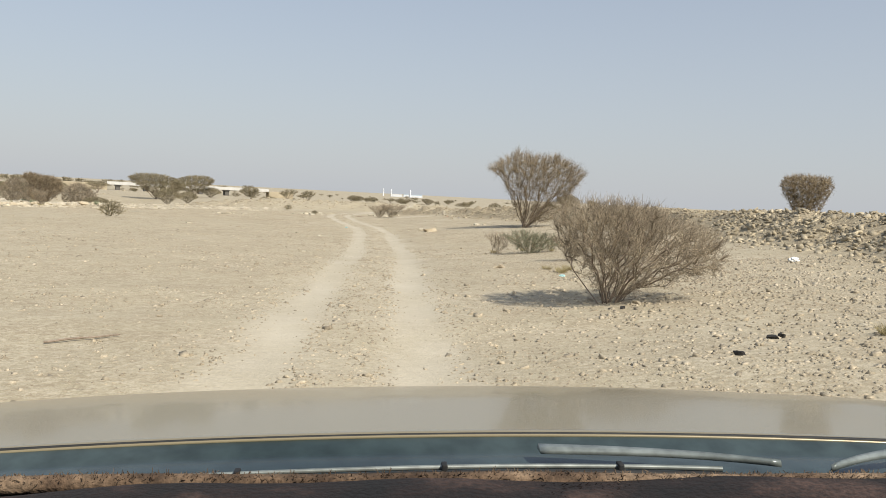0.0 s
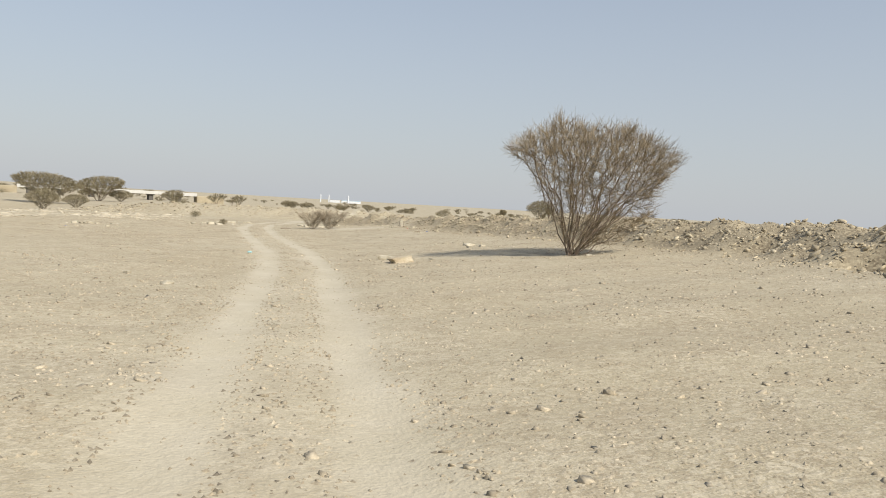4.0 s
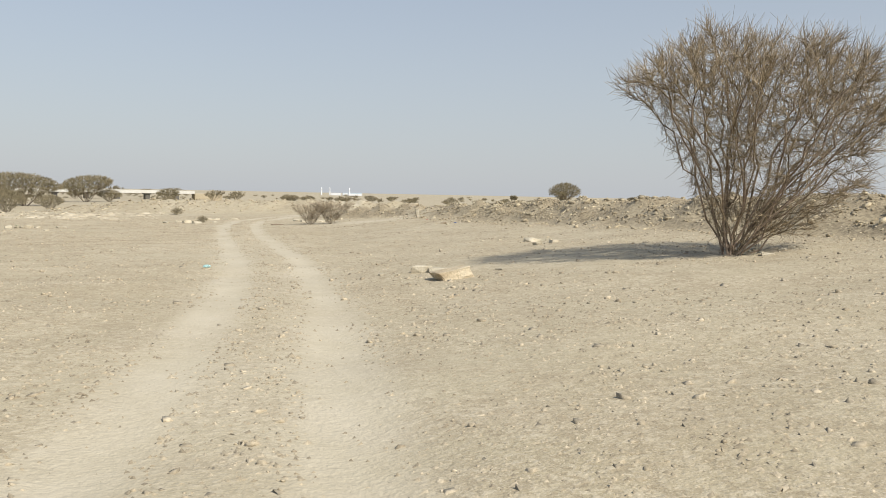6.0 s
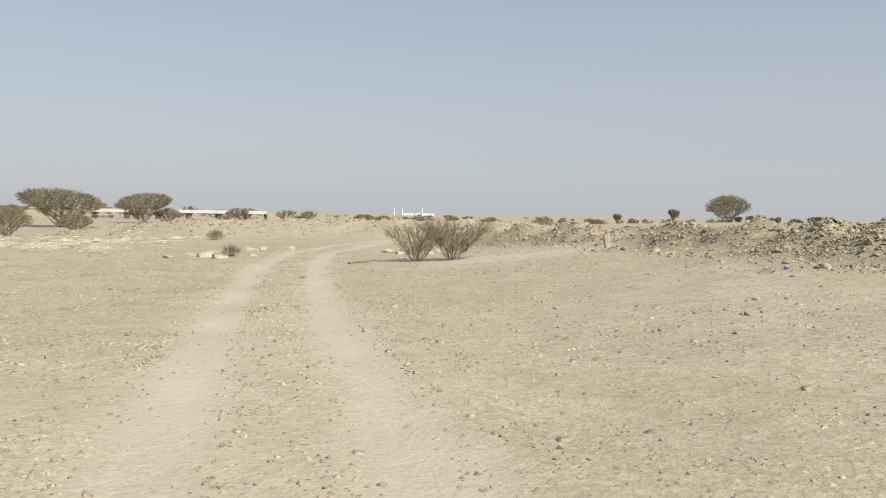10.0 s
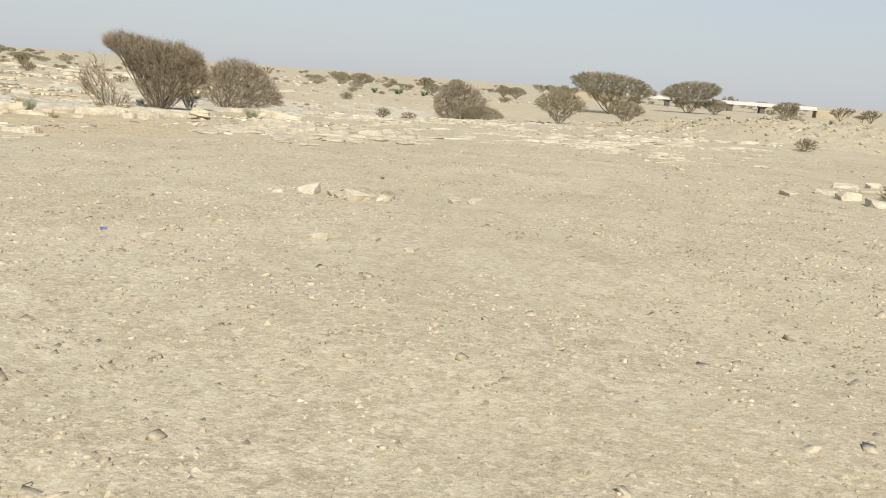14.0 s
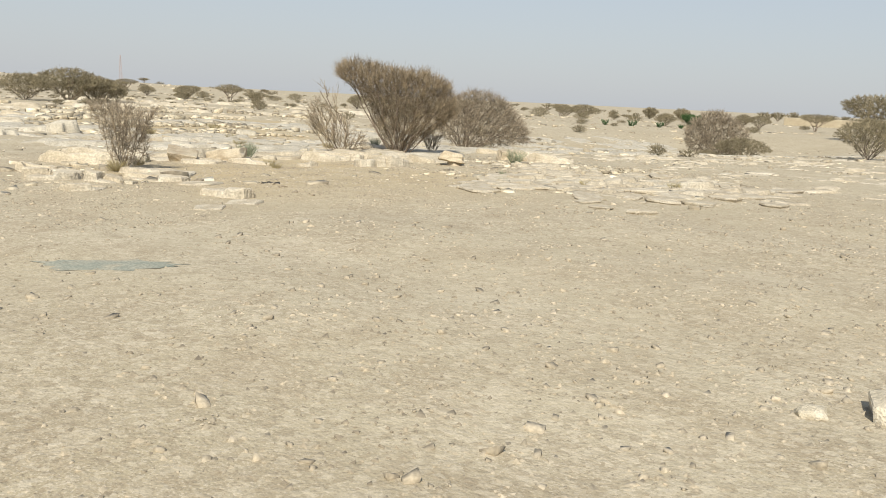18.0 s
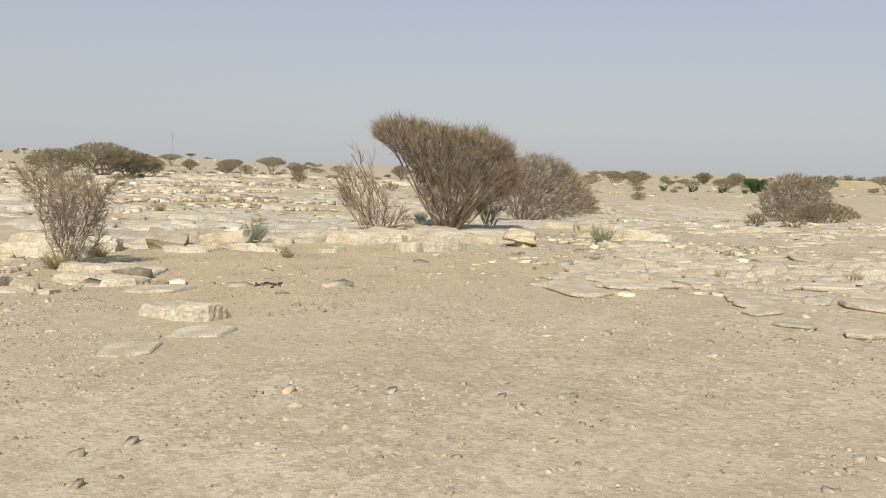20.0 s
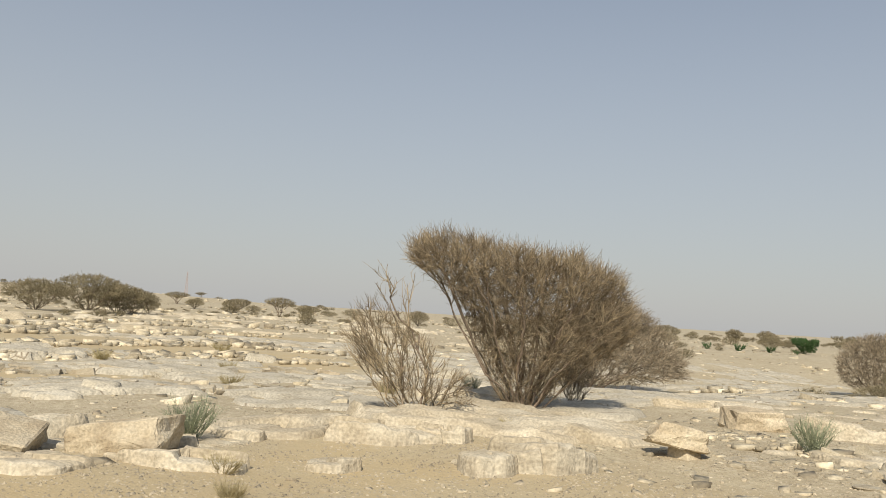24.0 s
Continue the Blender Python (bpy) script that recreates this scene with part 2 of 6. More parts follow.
# Crest lines of the bulldozed bank on the east and of the low mound beyond the bend.
BANK = np.array([(15, -6, 1.5), (11.8, 14, 1.6), (12.8, 24, 1.5), (14, 34, 1.4), (14, 42, 1.3), (13, 52, 1.1), (11, 62, 0.85), (9.4, 69.5, 0.7), (8.5, 76, 0.45), (7.8, 82, 0.35), (5.5, 88, 0.15), (2.5, 93, -0.2)])
MOUND = np.array([(8, 109, -0.2), (2, 111, 0.0), (-6, 113, 0.05), (-16, 116, -0.1), (-24, 118, -0.9)])
# Centre line of the wheel track, x for each y.
TRACK_Y = [-30, 7.6, 25, 46, 53, 63, 70, 78, 86, 95, 103, 112, 125]
TRACK_X = [-0.3, -0.35, -0.05, -0.45, -1.0, -2.45, -3.4, -4.15, -4.4, -3.2, -1.0, 4.0, 14.0]


def to_line(x, y, line):
    """Distance to a crest line, its height there and the side (positive to the east or beyond)."""
    best, high, side = np.full(x.shape, 1e9), np.zeros(x.shape), np.zeros(x.shape)
    for a, b in zip(line[:-1], line[1:]):
        d = b - a
        k = np.clip(((x - a[0]) * d[0] + (y - a[1]) * d[1]) / (d[0] ** 2 + d[1] ** 2), 0, 1)
        r = np.hypot(x - a[0] - k * d[0], y - a[1] - k * d[1])
        s = (x - a[0]) * d[1] - (y - a[1]) * d[0]
        near = r < best
        best, high, side = np.where(near, r, best), np.where(near, a[2] + k * d[2], high), np.where(near, np.sign(s), side)
    return best, high, side


def across(x, y):
    """Distance to the middle of the wheel track, measured square to it."""
    lean = (np.interp(y + 1, TRACK_Y, TRACK_X) - np.interp(y - 1, TRACK_Y, TRACK_X)) / 2
    return (x - np.interp(y, TRACK_Y, TRACK_X)) / np.sqrt(1 + lean**2)


def waves(x, y, scale, seed):
    """Smooth unevenness from a few crossing sine waves, about -1 to 1."""
    rnd, out = np.random.RandomState(seed), 0
    for k in range(7):
        a, f, p = rnd.uniform(0, 6.28), rnd.uniform(0.6, 1.8) / scale, rnd.uniform(0, 6.28)
        out = out + np.sin((x * np.cos(a) + y * np.sin(a)) * f * 6.28 + p)
    return out / 3.5


def rubble(x, y):
    """How much of the ground is loose bank rubble, 0 to 1."""
    d, _, side = to_line(x, y, BANK)
    return np.clip(1.5 - d / np.where(side > 0, 6.0, 2.3), 0, 1) * ease(10, 18, y + 6)


def sandy(x, y):
    """Drifts of clean sand between the rock steps, 0 to 1."""
    out = 0 * x
    for cx, cy, rx, ry, turn in ((-51.5, 86.0, 6.5, 3.6, 0.75), (-40.6, 79.6, 1.3, 2.2, 0.2), (-30.6, 80.2, 1.2, 2.6, 0.9), (-31.2, 83.0, 0.6, 1.6, 0.9), (-44.2, 87.6, 1.2, 2.4, 0.3), (-62, 97, 6, 3, 0.8), (-30.0, 77.4, 1.2, 2.2, 1.0)):
        c, s = math.cos(turn), math.sin(turn)
        p, q = ((x - cx) * c + (y - cy) * s) / rx, (-(x - cx) * s + (y - cy) * c) / ry
        out = np.maximum(out, ease(1.3, 0.75, np.hypot(p, q) + 0.2 * waves(x, y, 2.0, 44)))
    return out


def height(x, y):
    x, y = np.asarray(x, float), np.asarray(y, float)
    h = np.interp(y, [-60, 0, 10, 20, 30, 40, 55, 75, 95, 130, 250, 420], [0.4, 0, -0.11, -0.2, -0.48, -0.68, -0.81, -0.87, -1.02, -1.25, -1.75, -4.2])
    h = h + 0.095 * np.clip(x - 0.6, 0, 13) * (1 - ease(82, 150, y)) * (1 - ease(40, 140, x))
    h = h - 0.011 * np.clip(-x, 0, 40) * ease(45, 70, y)
    h = h - 1.9 * np.exp(-(((x + 50) / 12.5) ** 2)) * ease(94, 122, y) * (1 - ease(138, 162, y)) + 0.2 * ease(60, 100, -x) * ease(30, 70, y)
    h = h - 0.5 * np.exp(-(((x + 42.5) / 4.5) ** 2) - ((y - 98.0) / 4.5) ** 2)
    far = np.hypot(x + 5, y - 50)
    h = h + 3.2 * ease(120, 320, -x) * (1 - ease(160, 260, y)) * ease(-1, 60, y)
    for line, slope, back in ((BANK, 0.46, 0.06), (MOUND, 0.2, 0.13)):
        d, high, side = to_line(x, y, line)
        lump = (0.16 * waves(x, y, 3.1, 5) + 0.10 * waves(x, y, 1.2, 6)) * np.clip(1 - d / 6, 0, 1)
        bank = high + lump - np.where(side > 0, np.where(d < 24, 0.3 * back * d, 0.3 * 24 * back + back * (d - 24)) * (1 - ease(66, 90, y)) + slope * d * ease(66, 90, y), slope * d) if line is BANK else high + lump - d * np.where(side > 0, back, slope)
        h = np.maximum(h, bank)
    for px, py, pr in ((12.6, 38.0, 0.8), (13.1, 36.2, 0.55), (9.4, 71.5, 0.6), (7.0, 84.2, 0.5)):
        h = h - 0.75 * np.exp(-((np.hypot(x - px, (y - py) * 0.8) / pr) ** 4))
    h = h + 0.9 * np.exp(-(((x - 30) / 22) ** 2) - ((y - 122) / 22) ** 2)
    h = h + 0.035 * waves(x, y, 5.0, 2) + 0.012 * waves(x, y, 1.1, 3) + 0.25 * waves(x, y, 60, 4) * ease(60, 200, far)
    off = np.abs(np.abs(across(x, y)) - 0.78)
    return h - 0.035 * np.exp(-((off / 0.3) ** 2)) * ease(98, 84, y)


def ground_z(x, y):
    return float(height(np.array([x]), np.array([y]))[0])


# ---- mesh helpers ----


def mesh_of(name, verts, faces, mat):
    me = bpy.data.meshes.new(name)
    verts, faces = np.asarray(verts, np.float32), np.asarray(faces, np.int32)
    k = faces.shape[1]
    me.vertices.add(len(verts))
    me.vertices.foreach_set("co", verts.ravel())
    me.loops.add(faces.size)
    me.loops.foreach_set("vertex_index", faces.ravel())
    me.polygons.add(len(faces))
    me.polygons.foreach_set("loop_start", np.arange(0, faces.size, k, dtype=np.int32))
    me.update(calc_edges=True)
    me.materials.append(mat)
    return me


def smooth_shade(me):
    me.polygons.foreach_set("use_smooth", np.ones(len(me.polygons), bool))
    return me


def part(name, me, parent, label=""):
    ob = new(name, me)
    ob.parent = parent
    return tagged(ob, label)


def bm_mesh(name, bm, mat):
    me = bpy.data.meshes.new(name)
    bm.to_mesh(me)
    bm.free()
    me.materials.append(mat)
    return me


def box(bm, x0, x1, y0, y1, z0, z1, bevel=0.0):
    r = bmesh.ops.create_cube(bm, size=1, matrix=Matrix.Translation(((x0 + x1) / 2, (y0 + y1) / 2, (z0 + z1) / 2)) @ Matrix.Diagonal((x1 - x0, y1 - y0, z1 - z0, 1)))
    if bevel:
        es = list({e for v in r["verts"] for e in v.link_edges})
        bmesh.ops.bevel(bm, geom=es, offset=bevel, segments=2, affect="EDGES", profile=0.6)


# ---- ground ----


def spread(a, b, step, out, grow):
    mid = list(np.arange(a, b + step / 2, step))
    left, right, s = [], [], step
    v = 0.0
    while v < out:
        s *= grow
        v += s
        left.append(a - v)
        right.append(b + v)
    return np.array(left[::-1] + mid + right)


gx, gy = spread(-44, 24, 0.28, 4200, 1.14), spread(-4, 112, 0.34, 4300, 1.14)
GX, GY = np.meshgrid(gx, gy)
gz = height(GX.ravel(), GY.ravel())
nx, ny = len(gx), len(gy)
ids = np.arange(nx * ny).reshape(ny, nx)
quads = np.stack([ids[:-1, :-1], ids[:-1, 1:], ids[1:, 1:], ids[1:, :-1]], -1).reshape(-1, 4)
g_me = smooth_shade(mesh_of("ground", np.stack([GX.ravel(), GY.ravel(), gz], -1), quads, M_GROUND))
dx = across(GX.ravel(), GY.ravel())
fy = GY.ravel()
rut = np.exp(-((np.abs(np.abs(dx) - 0.78) / (0.47 + 0.08 * waves(GX.ravel(), fy, 4, 8))) ** 4))
rut = np.maximum(rut, 0.35 * np.exp(-((dx / 1.5) ** 4))) * ease(124, 112, fy) * (0.8 + 0.2 * waves(GX.ravel(), fy, 2.2, 9))
side_lane = np.exp(-(((fy - 79 - 0.55 * (GX.ravel() - 1)) / 2.0) ** 2)) * ease(-1, 1, GX.ravel()) * ease(9, 5, GX.ravel())
fx = GX.ravel()
sand = ease(-22, -27, fx) * ease(-33.5, -31, fx) * ease(73, 76, fy) * ease(86, 82, fy) * 0.8
sand = np.maximum(sand, np.exp(-(((fx + 49) / 5.5) ** 2) - ((fy - 84.5 - 0.2 * (fx + 49)) / 3.2) ** 2))
sand = np.maximum(sand, np.clip(0.9 * waves(fx, fy, 14, 51) - 0.6, 0, 1) * ease(-34, -44, fx))
sand = np.maximum(sand, sandy(fx, fy))
dust = g_me.color_attributes.new("dust", "FLOAT_COLOR", "POINT")
dust.data.foreach_set("color", np.stack([np.clip(np.maximum(rut, 0.7 * side_lane), 0, 1), np.clip(rubble(GX.ravel(), fy) * (0.75 + 0.3 * waves(GX.ravel(), fy, 2.0, 12)), 0, 1), np.clip(sand, 0, 1), 0 * fy + 1], -1).astype(np.float32).ravel())
tagged(new("ground", g_me), "pale stony desert ground with two dusty wheel ruts", "ground", kind="structure")

# ---- shrubs and trees ----


def tubes(p0, p1, r0, r1, sides):
    """Verts and quads of many tapering sticks."""
    d = p1 - p0
    d = d / np.maximum(np.linalg.norm(d, axis=1, keepdims=True), 1e-6)
    ref = np.where(np.abs(d[:, 2:]) < 0.9, [[0.0, 0.0, 1.0]], [[1.0, 0.0, 0.0]])
    u = np.cross(d, ref)
    u /= np.linalg.norm(u, axis=1, keepdims=True)
    v = np.cross(d, u)
    a = np.arange(sides) * 2 * np.pi / sides
    ring = np.cos(a)[None, :, None] * u[:, None] + np.sin(a)[None, :, None] * v[:, None]
    verts = np.concatenate([p0[:, None] + ring * r0[:, None, None], p1[:, None] + ring * r1[:, None, None]], 1)
    k = np.arange(sides)
    face = np.stack([k, (k + 1) % sides, sides + (k + 1) % sides, sides + k], -1)
    faces = face[None] + (np.arange(len(p0)) * 2 * sides)[:, None, None]
    return verts.reshape(-1, 3), faces.reshape(-1, 4)


def grow(rnd, tips, stems, thick, thin, spread_base=0.12, frac=0.4, gnarl=0.045):
    """Stems and boughs that part again and again until each tip is reached: rows of from, to, radius, radius."""
    segs, n_all = [], len(tips)

    def split(idx, m, at):
        d = tips[idx] - at
        d = d / (np.linalg.norm(d, axis=1, keepdims=True) + 1e-6)
        cen = d[rnd.choice(len(idx), min(m, len(idx)), replace=False)]
        for _ in range(3):
            lab = np.argmax(d @ cen.T, 1)
            cen = np.array([d[lab == k].mean(0) if (lab == k).any() else cen[k] for k in range(len(cen))])
        return [idx[lab == k] for k in range(len(cen)) if (lab == k).any()]

    def radius(n):
        return thin + (thick - thin) * (n / n_all) ** 0.5

    todo = [(np.array([tips[g].mean(0)[0] * 0.03 + rnd.uniform(-1, 1) * spread_base, rnd.uniform(-1, 1) * spread_base, -0.06]), g, 0) for g in split(np.arange(n_all), stems, np.zeros(3))]
    while todo:
        at, idx, level = todo.pop()
        if len(idx) <= 5 or level > 12:
            for i in idx:
                bend = (at + tips[i]) / 2 + rnd.normal(0, 0.8 * gnarl, 3) * np.linalg.norm(tips[i] - at)
                segs.append((at, bend, thin * 1.15, thin))
                segs.append((bend, tips[i], thin, thin * 0.6))
            continue
        for g in split(idx, 1 if level == 0 else rnd.randint(2, 4), at):
            cen = tips[g].mean(0)
            gap = np.linalg.norm(cen - at)
            to = at + (cen - at) * (frac * rnd.uniform(0.75, 1.25)) + rnd.normal(0, gnarl, 3) * gap
            r = radius(len(g))
            mid = (at + to) / 2 + rnd.normal(0, 0.7 * gnarl, 3) * gap
            segs.append((at, mid, radius(len(idx)) * 0.5 + r * 0.5, r))
            segs.append((mid, to, r, r * 0.95))
            todo.append((to, g, level + 1))
    return segs


def envelope(rnd, n, left, right, high, low=0.25, depth=0.85, fall=0.0, belly=0.8, bias=0.6, power=1.0, dome=0.0):
    """Tips inside a fan-shaped crown: reach to the left and right at the top, height, and how the top falls to the right."""
    out = []
    while len(out) < n:
        z = low + (1 - low) * rnd.rand() ** bias
        xl, xr = -left * z**power, right * min(1.0, (z / belly)) ** 0.8
        xl, xr = xl * (1 + 0.1 * math.sin(9 * z + left) + rnd.uniform(-0.12, 0.06)), xr * (1 + 0.1 * math.sin(8 * z + right) + rnd.uniform(-0.12, 0.06))
        x = rnd.uniform(xl, xr)
        c, hw = (xl + xr) / 2, (xr - xl) / 2
        e = math.sqrt(max(0.0, 1 - ((x - c) / hw) ** 2))
        y = rnd.uniform(-1, 1) * depth * hw * e
        top = 1 - dome * ((x - (right - left) / 2) / ((left + right) / 2)) ** 2 - fall * max(0.0, (x + left) / (left + right)) - 0.12 * (y / (hw + 1e-6)) ** 2
        ragged = 1 + 0.07 * math.sin(5 * x / high + 3) + 0.05 * math.sin(11 * x / high + 7 * y / high)
        if z < top * ragged:
            out.append((x, y, z * high))
    return np.array(out)


def inside(rnd, n, outline, depth, inner):
    """Tips inside a crown given by its outline, x and z from the foot: more of them towards the rim than near the foot."""
    xs, zs = np.array([p[0] for p in outline]), np.array([p[1] for p in outline])
    out = []
    while len(out) < n:
        x, z = rnd.uniform(xs.min(), xs.max()), rnd.uniform(zs.min(), zs.max())
        odd, lo, hi = False, xs.max(), xs.min()
        for k in range(len(xs)):
            x0, z0, x1, z1 = xs[k - 1], zs[k - 1], xs[k], zs[k]
            if (z0 > z) != (z1 > z):
                c = x0 + (z - z0) / (z1 - z0) * (x1 - x0)
                lo, hi = min(lo, c), max(hi, c)
                odd ^= x < c
        if not odd or rnd.rand() > inner + (1 - inner) * z / zs.max():
            continue
        hw = max((hi - lo) / 2, 1e-3)
        e = math.sqrt(max(0.0, 1 - ((x - (lo + hi) / 2) / hw) ** 2))
        out.append((x, rnd.uniform(-1, 1) * depth * hw * (0.25 + 0.75 * e), z * rnd.uniform(0.97, 1.03)))
    return np.array(out)


def shrub_meshes(seed, n, left, right, high, stems=6, thick=0.07, thin=0.006, twigs=4, twig_len=0.2, sides_thick=6, bark=None, twig_mat=None, leaf=None, outline=None, inner=0.3, gnarl=0.045, wild=0.33, up=0.12, outward=0.25, **env):
    rnd = np.random.RandomState(seed)
    tips = inside(rnd, n, outline, env["depth"], inner) if outline else envelope(rnd, n, left, right, high, **env)
    segs = grow(rnd, tips, stems, thick, thin, spread_base=0.03 * high, gnarl=gnarl)
    p0, p1 = np.array([s[0] for s in segs]), np.array([s[1] for s in segs])
    r0, r1 = np.array([s[2] for s in segs]), np.array([s[3] for s in segs])
    fat = r0 > thin * 2.6
    trunk = smooth_shade(mesh_of("trunk", *tubes(p0[fat], p1[fat], r0[fat], r1[fat], sides_thick), bark or M_BARK))
    fine = np.flatnonzero(r0 < thin * 2.6)
    span = np.linalg.norm(p1[fine] - p0[fine], axis=1)
    td = (p1[fine] - p0[fine]) / (span[:, None] + 1e-9)
    q0, q1, qr = [p0[~fat]], [p1[~fat]], [np.stack([r0[~fat], r1[~fat]], 1)]
    pick = rnd.choice(len(fine), twigs * n, p=span / span.sum())
    along = rnd.rand(len(pick), 1)
    start = p0[fine[pick]] * (1 - along) + p1[fine[pick]] * along
    spoke = start + [0, 0, 0.12 * high]
    spoke /= np.linalg.norm(spoke, axis=1, keepdims=True) + 1e-9
    way = (1 - outward) * td[pick] + outward * spoke + rnd.normal(0, wild, start.shape) + [0, 0, up]
    way /= np.linalg.norm(way, axis=1, keepdims=True)
    reach = twig_len * rnd.uniform(0.4, 1.3, (len(pick), 1))
    bend = start + way * reach * 0.5
    tip = bend + (way + rnd.normal(0, 0.25, way.shape) + [0, 0, 0.5 * up]) * reach * 0.5
    for from_, to_, ra_, rb_ in ((start, bend, 0.75, 0.6), (bend, tip, 0.6, 0.35)):
        q0.append(from_), q1.append(to_)
        qr.append(np.repeat([[thin * ra_, thin * rb_]], len(pick), 0))
    q0, q1, qr = np.concatenate(q0), np.concatenate(q1), np.concatenate(qr)
    crown = mesh_of("crown", *tubes(q0, q1, qr[:, 0], qr[:, 1], 3), twig_mat or M_TWIG)
    meshes = [("trunk", trunk), ("crown", crown)]
    if leaf:
        lm, per, size, slim = leaf
        k = rnd.randint(0, len(q0), per * n)
        a = rnd.uniform(0, 1, (len(k), 1))
        c = q0[k] * (1 - a) + q1[k] * a
        u, v = rnd.normal(0, 1, c.shape), rnd.normal(0, 1, c.shape)
        if slim < 0.3:
            u = (q1[k] - q0[k]) / (np.linalg.norm(q1[k] - q0[k], axis=1, keepdims=True) + 1e-9) + 0.4 * u
        u /= np.linalg.norm(u, axis=1, keepdims=True)
        v = np.cross(u, v)
        v /= np.linalg.norm(v, axis=1, keepdims=True)
        s = size * rnd.uniform(0.6, 1.4, (len(k), 1))
        verts = np.stack([c - u * s, c + v * s * slim, c + u * s, c - v * s * slim], 1).reshape(-1, 3)
        meshes.append(("foliage", mesh_of("foliage", verts, np.arange(len(verts)).reshape(-1, 4), lm)))
    return meshes


def plant(name, meshes, x, y, turn, label, category, group="", scale=1.0, sink=0.03):
    root = new(name)
    root.matrix_world = pose(x, y, ground_z(x, y) - sink, 0, 0, turn) @ Matrix.Diagonal((scale, scale, scale, 1))
    for part_name, me in meshes:
        part(part_name, me, root)
    return tagged(root, label, category, group)


# The wind-swept acacia with two lesser ones at its side.
CROWN = [(-0.3, 0.12), (-0.55, 0.44), (-0.85, 1.16), (-1.2, 1.9), (-1.64, 2.38), (-2.12, 2.68), (-2.42, 2.86), (-2.12, 3.16), (-1.5, 3.25), (-0.67, 3.1), (-0.18, 3.0), (0.2, 2.95), (0.8, 3.02), (1.4, 2.82), (1.82, 2.58), (2.06, 2.04), (2.12, 1.6), (1.82, 1.19), (1.2, 0.82), (0.5, 0.25)]
plant("acacia_tree", shrub_meshes(11, 5000, 0, 0, 3.3, stems=26, thick=0.085, thin=0.0046, twigs=5, twig_len=0.24, depth=0.62, outline=[(0.92 * x, 0.96 * z) for x, z in CROWN], inner=0.22, gnarl=0.03, wild=0.38, outward=0.3), -34.65, 86.7, 51, "bare wind-swept acacia, dense brown fan of twigs, on rock ledge", "tree")
LOW_CROWN = [(-0.2, 0.15), (-1.1, 0.7), (-1.5, 1.3), (-1.3, 2.0), (-0.6, 2.75), (0.3, 3.1), (1.2, 3.0), (1.9, 2.7), (2.7, 1.97), (3.35, 0.95), (3.45, 0.65), (2.4, 0.45), (1.2, 0.3), (0.3, 0.15)]
plant("acacia_shrub", shrub_meshes(12, 3600, 0, 0, 3.1, stems=12, thick=0.075, thin=0.0065, twigs=4, twig_len=0.28, depth=0.75, outline=LOW_CROWN, inner=0.2, gnarl=0.035, wild=0.36, up=0.0, twig_mat=M_TWIGGREY), -42.5, 97.7, 51, "grey-brown bare acacia shrub leaning away from the tree", "shrub")
THORN = [(-0.1, 0.15), (-0.6, 0.7), (-1.2, 1.05), (-1.2, 1.25), (-0.95, 1.8), (-0.5, 1.75), (-0.2, 1.5), (0.1, 1.2), (0.42, 0.93), (0.85, 0.6), (0.9, 0.3), (0.3, 0.15)]
WISP = [(-0.3, 1.1), (-0.6, 1.8), (-0.9, 2.3), (-0.75, 2.5), (-0.4, 2.1), (-0.15, 2.35), (-0.1, 2.1), (-0.2, 1.5)]
thorn = shrub_meshes(13, 300, 0, 0, 2.1, stems=16, thick=0.03, thin=0.005, twigs=6, twig_len=0.2, depth=0.8, outline=THORN, inner=0.5, gnarl=0.05, wild=0.42)
wisp = shrub_meshes(113, 26, 0, 0, 2.4, stems=1, thick=0.018, thin=0.005, twigs=3, twig_len=0.16, depth=0.4, outline=WISP, inner=0.5, gnarl=0.09, wild=0.5)
plant("thorn_shrub", thorn + [("bough", wisp[0][1]), ("spray", wisp[1][1])], -34.2, 84.0, 51, "sparse bare thorn shrub with long crossing brown branches", "shrub")
plant("dry_shrub", shrub_meshes(114, 240, 0.42, 0.42, 0.75, stems=12, thick=0.012, thin=0.004, twigs=4, twig_len=0.14, low=0.2, belly=0.4, twig_mat=M_TWIGGREY), -35.4, 88.9, 51, "small grey dry shrub at the foot of the tree", "shrub")
TALL = [(-0.2, 0.3), (-0.6, 1.1), (-0.95, 1.7), (-1.35, 2.7), (-1.5, 3.1), (-2.45, 3.75), (-1.66, 4.4), (-0.95, 4.7), (-0.65, 5.05), (-0.28, 4.9), (0.2, 4.72), (0.55, 4.68), (1.04, 4.7), (1.73, 4.85), (2.5, 4.45), (3.1, 4.15), (3.6, 3.8), (3.2, 3.1), (2.7, 2.2), (2.9, 1.6), (2.2, 1.3), (1.5, 0.5), (0.4, 0.3)]
plant("acacia_tree", shrub_meshes(14, 2600, 0, 0, 4.6, stems=24, thick=0.075, thin=0.0054, twigs=6, twig_len=0.34, depth=0.75, outline=[(0.93 * x, 0.88 * z) for x, z in TALL], inner=0.2, gnarl=0.05, wild=0.42, outward=0.2), 8.1, 46.7, -9, "tall bare grey-brown acacia with a fan crown beside the track", "tree")
FAN = [(-0.05, 0.1), (-0.25, 0.45), (-0.6, 0.85), (-0.9, 1.25), (-0.75, 1.5), (-0.3, 1.58), (0.0, 1.62), (0.4, 1.55), (0.8, 1.45), (1.2, 1.33), (1.6, 1.12), (1.75, 0.85), (1.65, 0.58), (1.2, 0.48), (0.6, 0.3), (0.1, 0.1)]
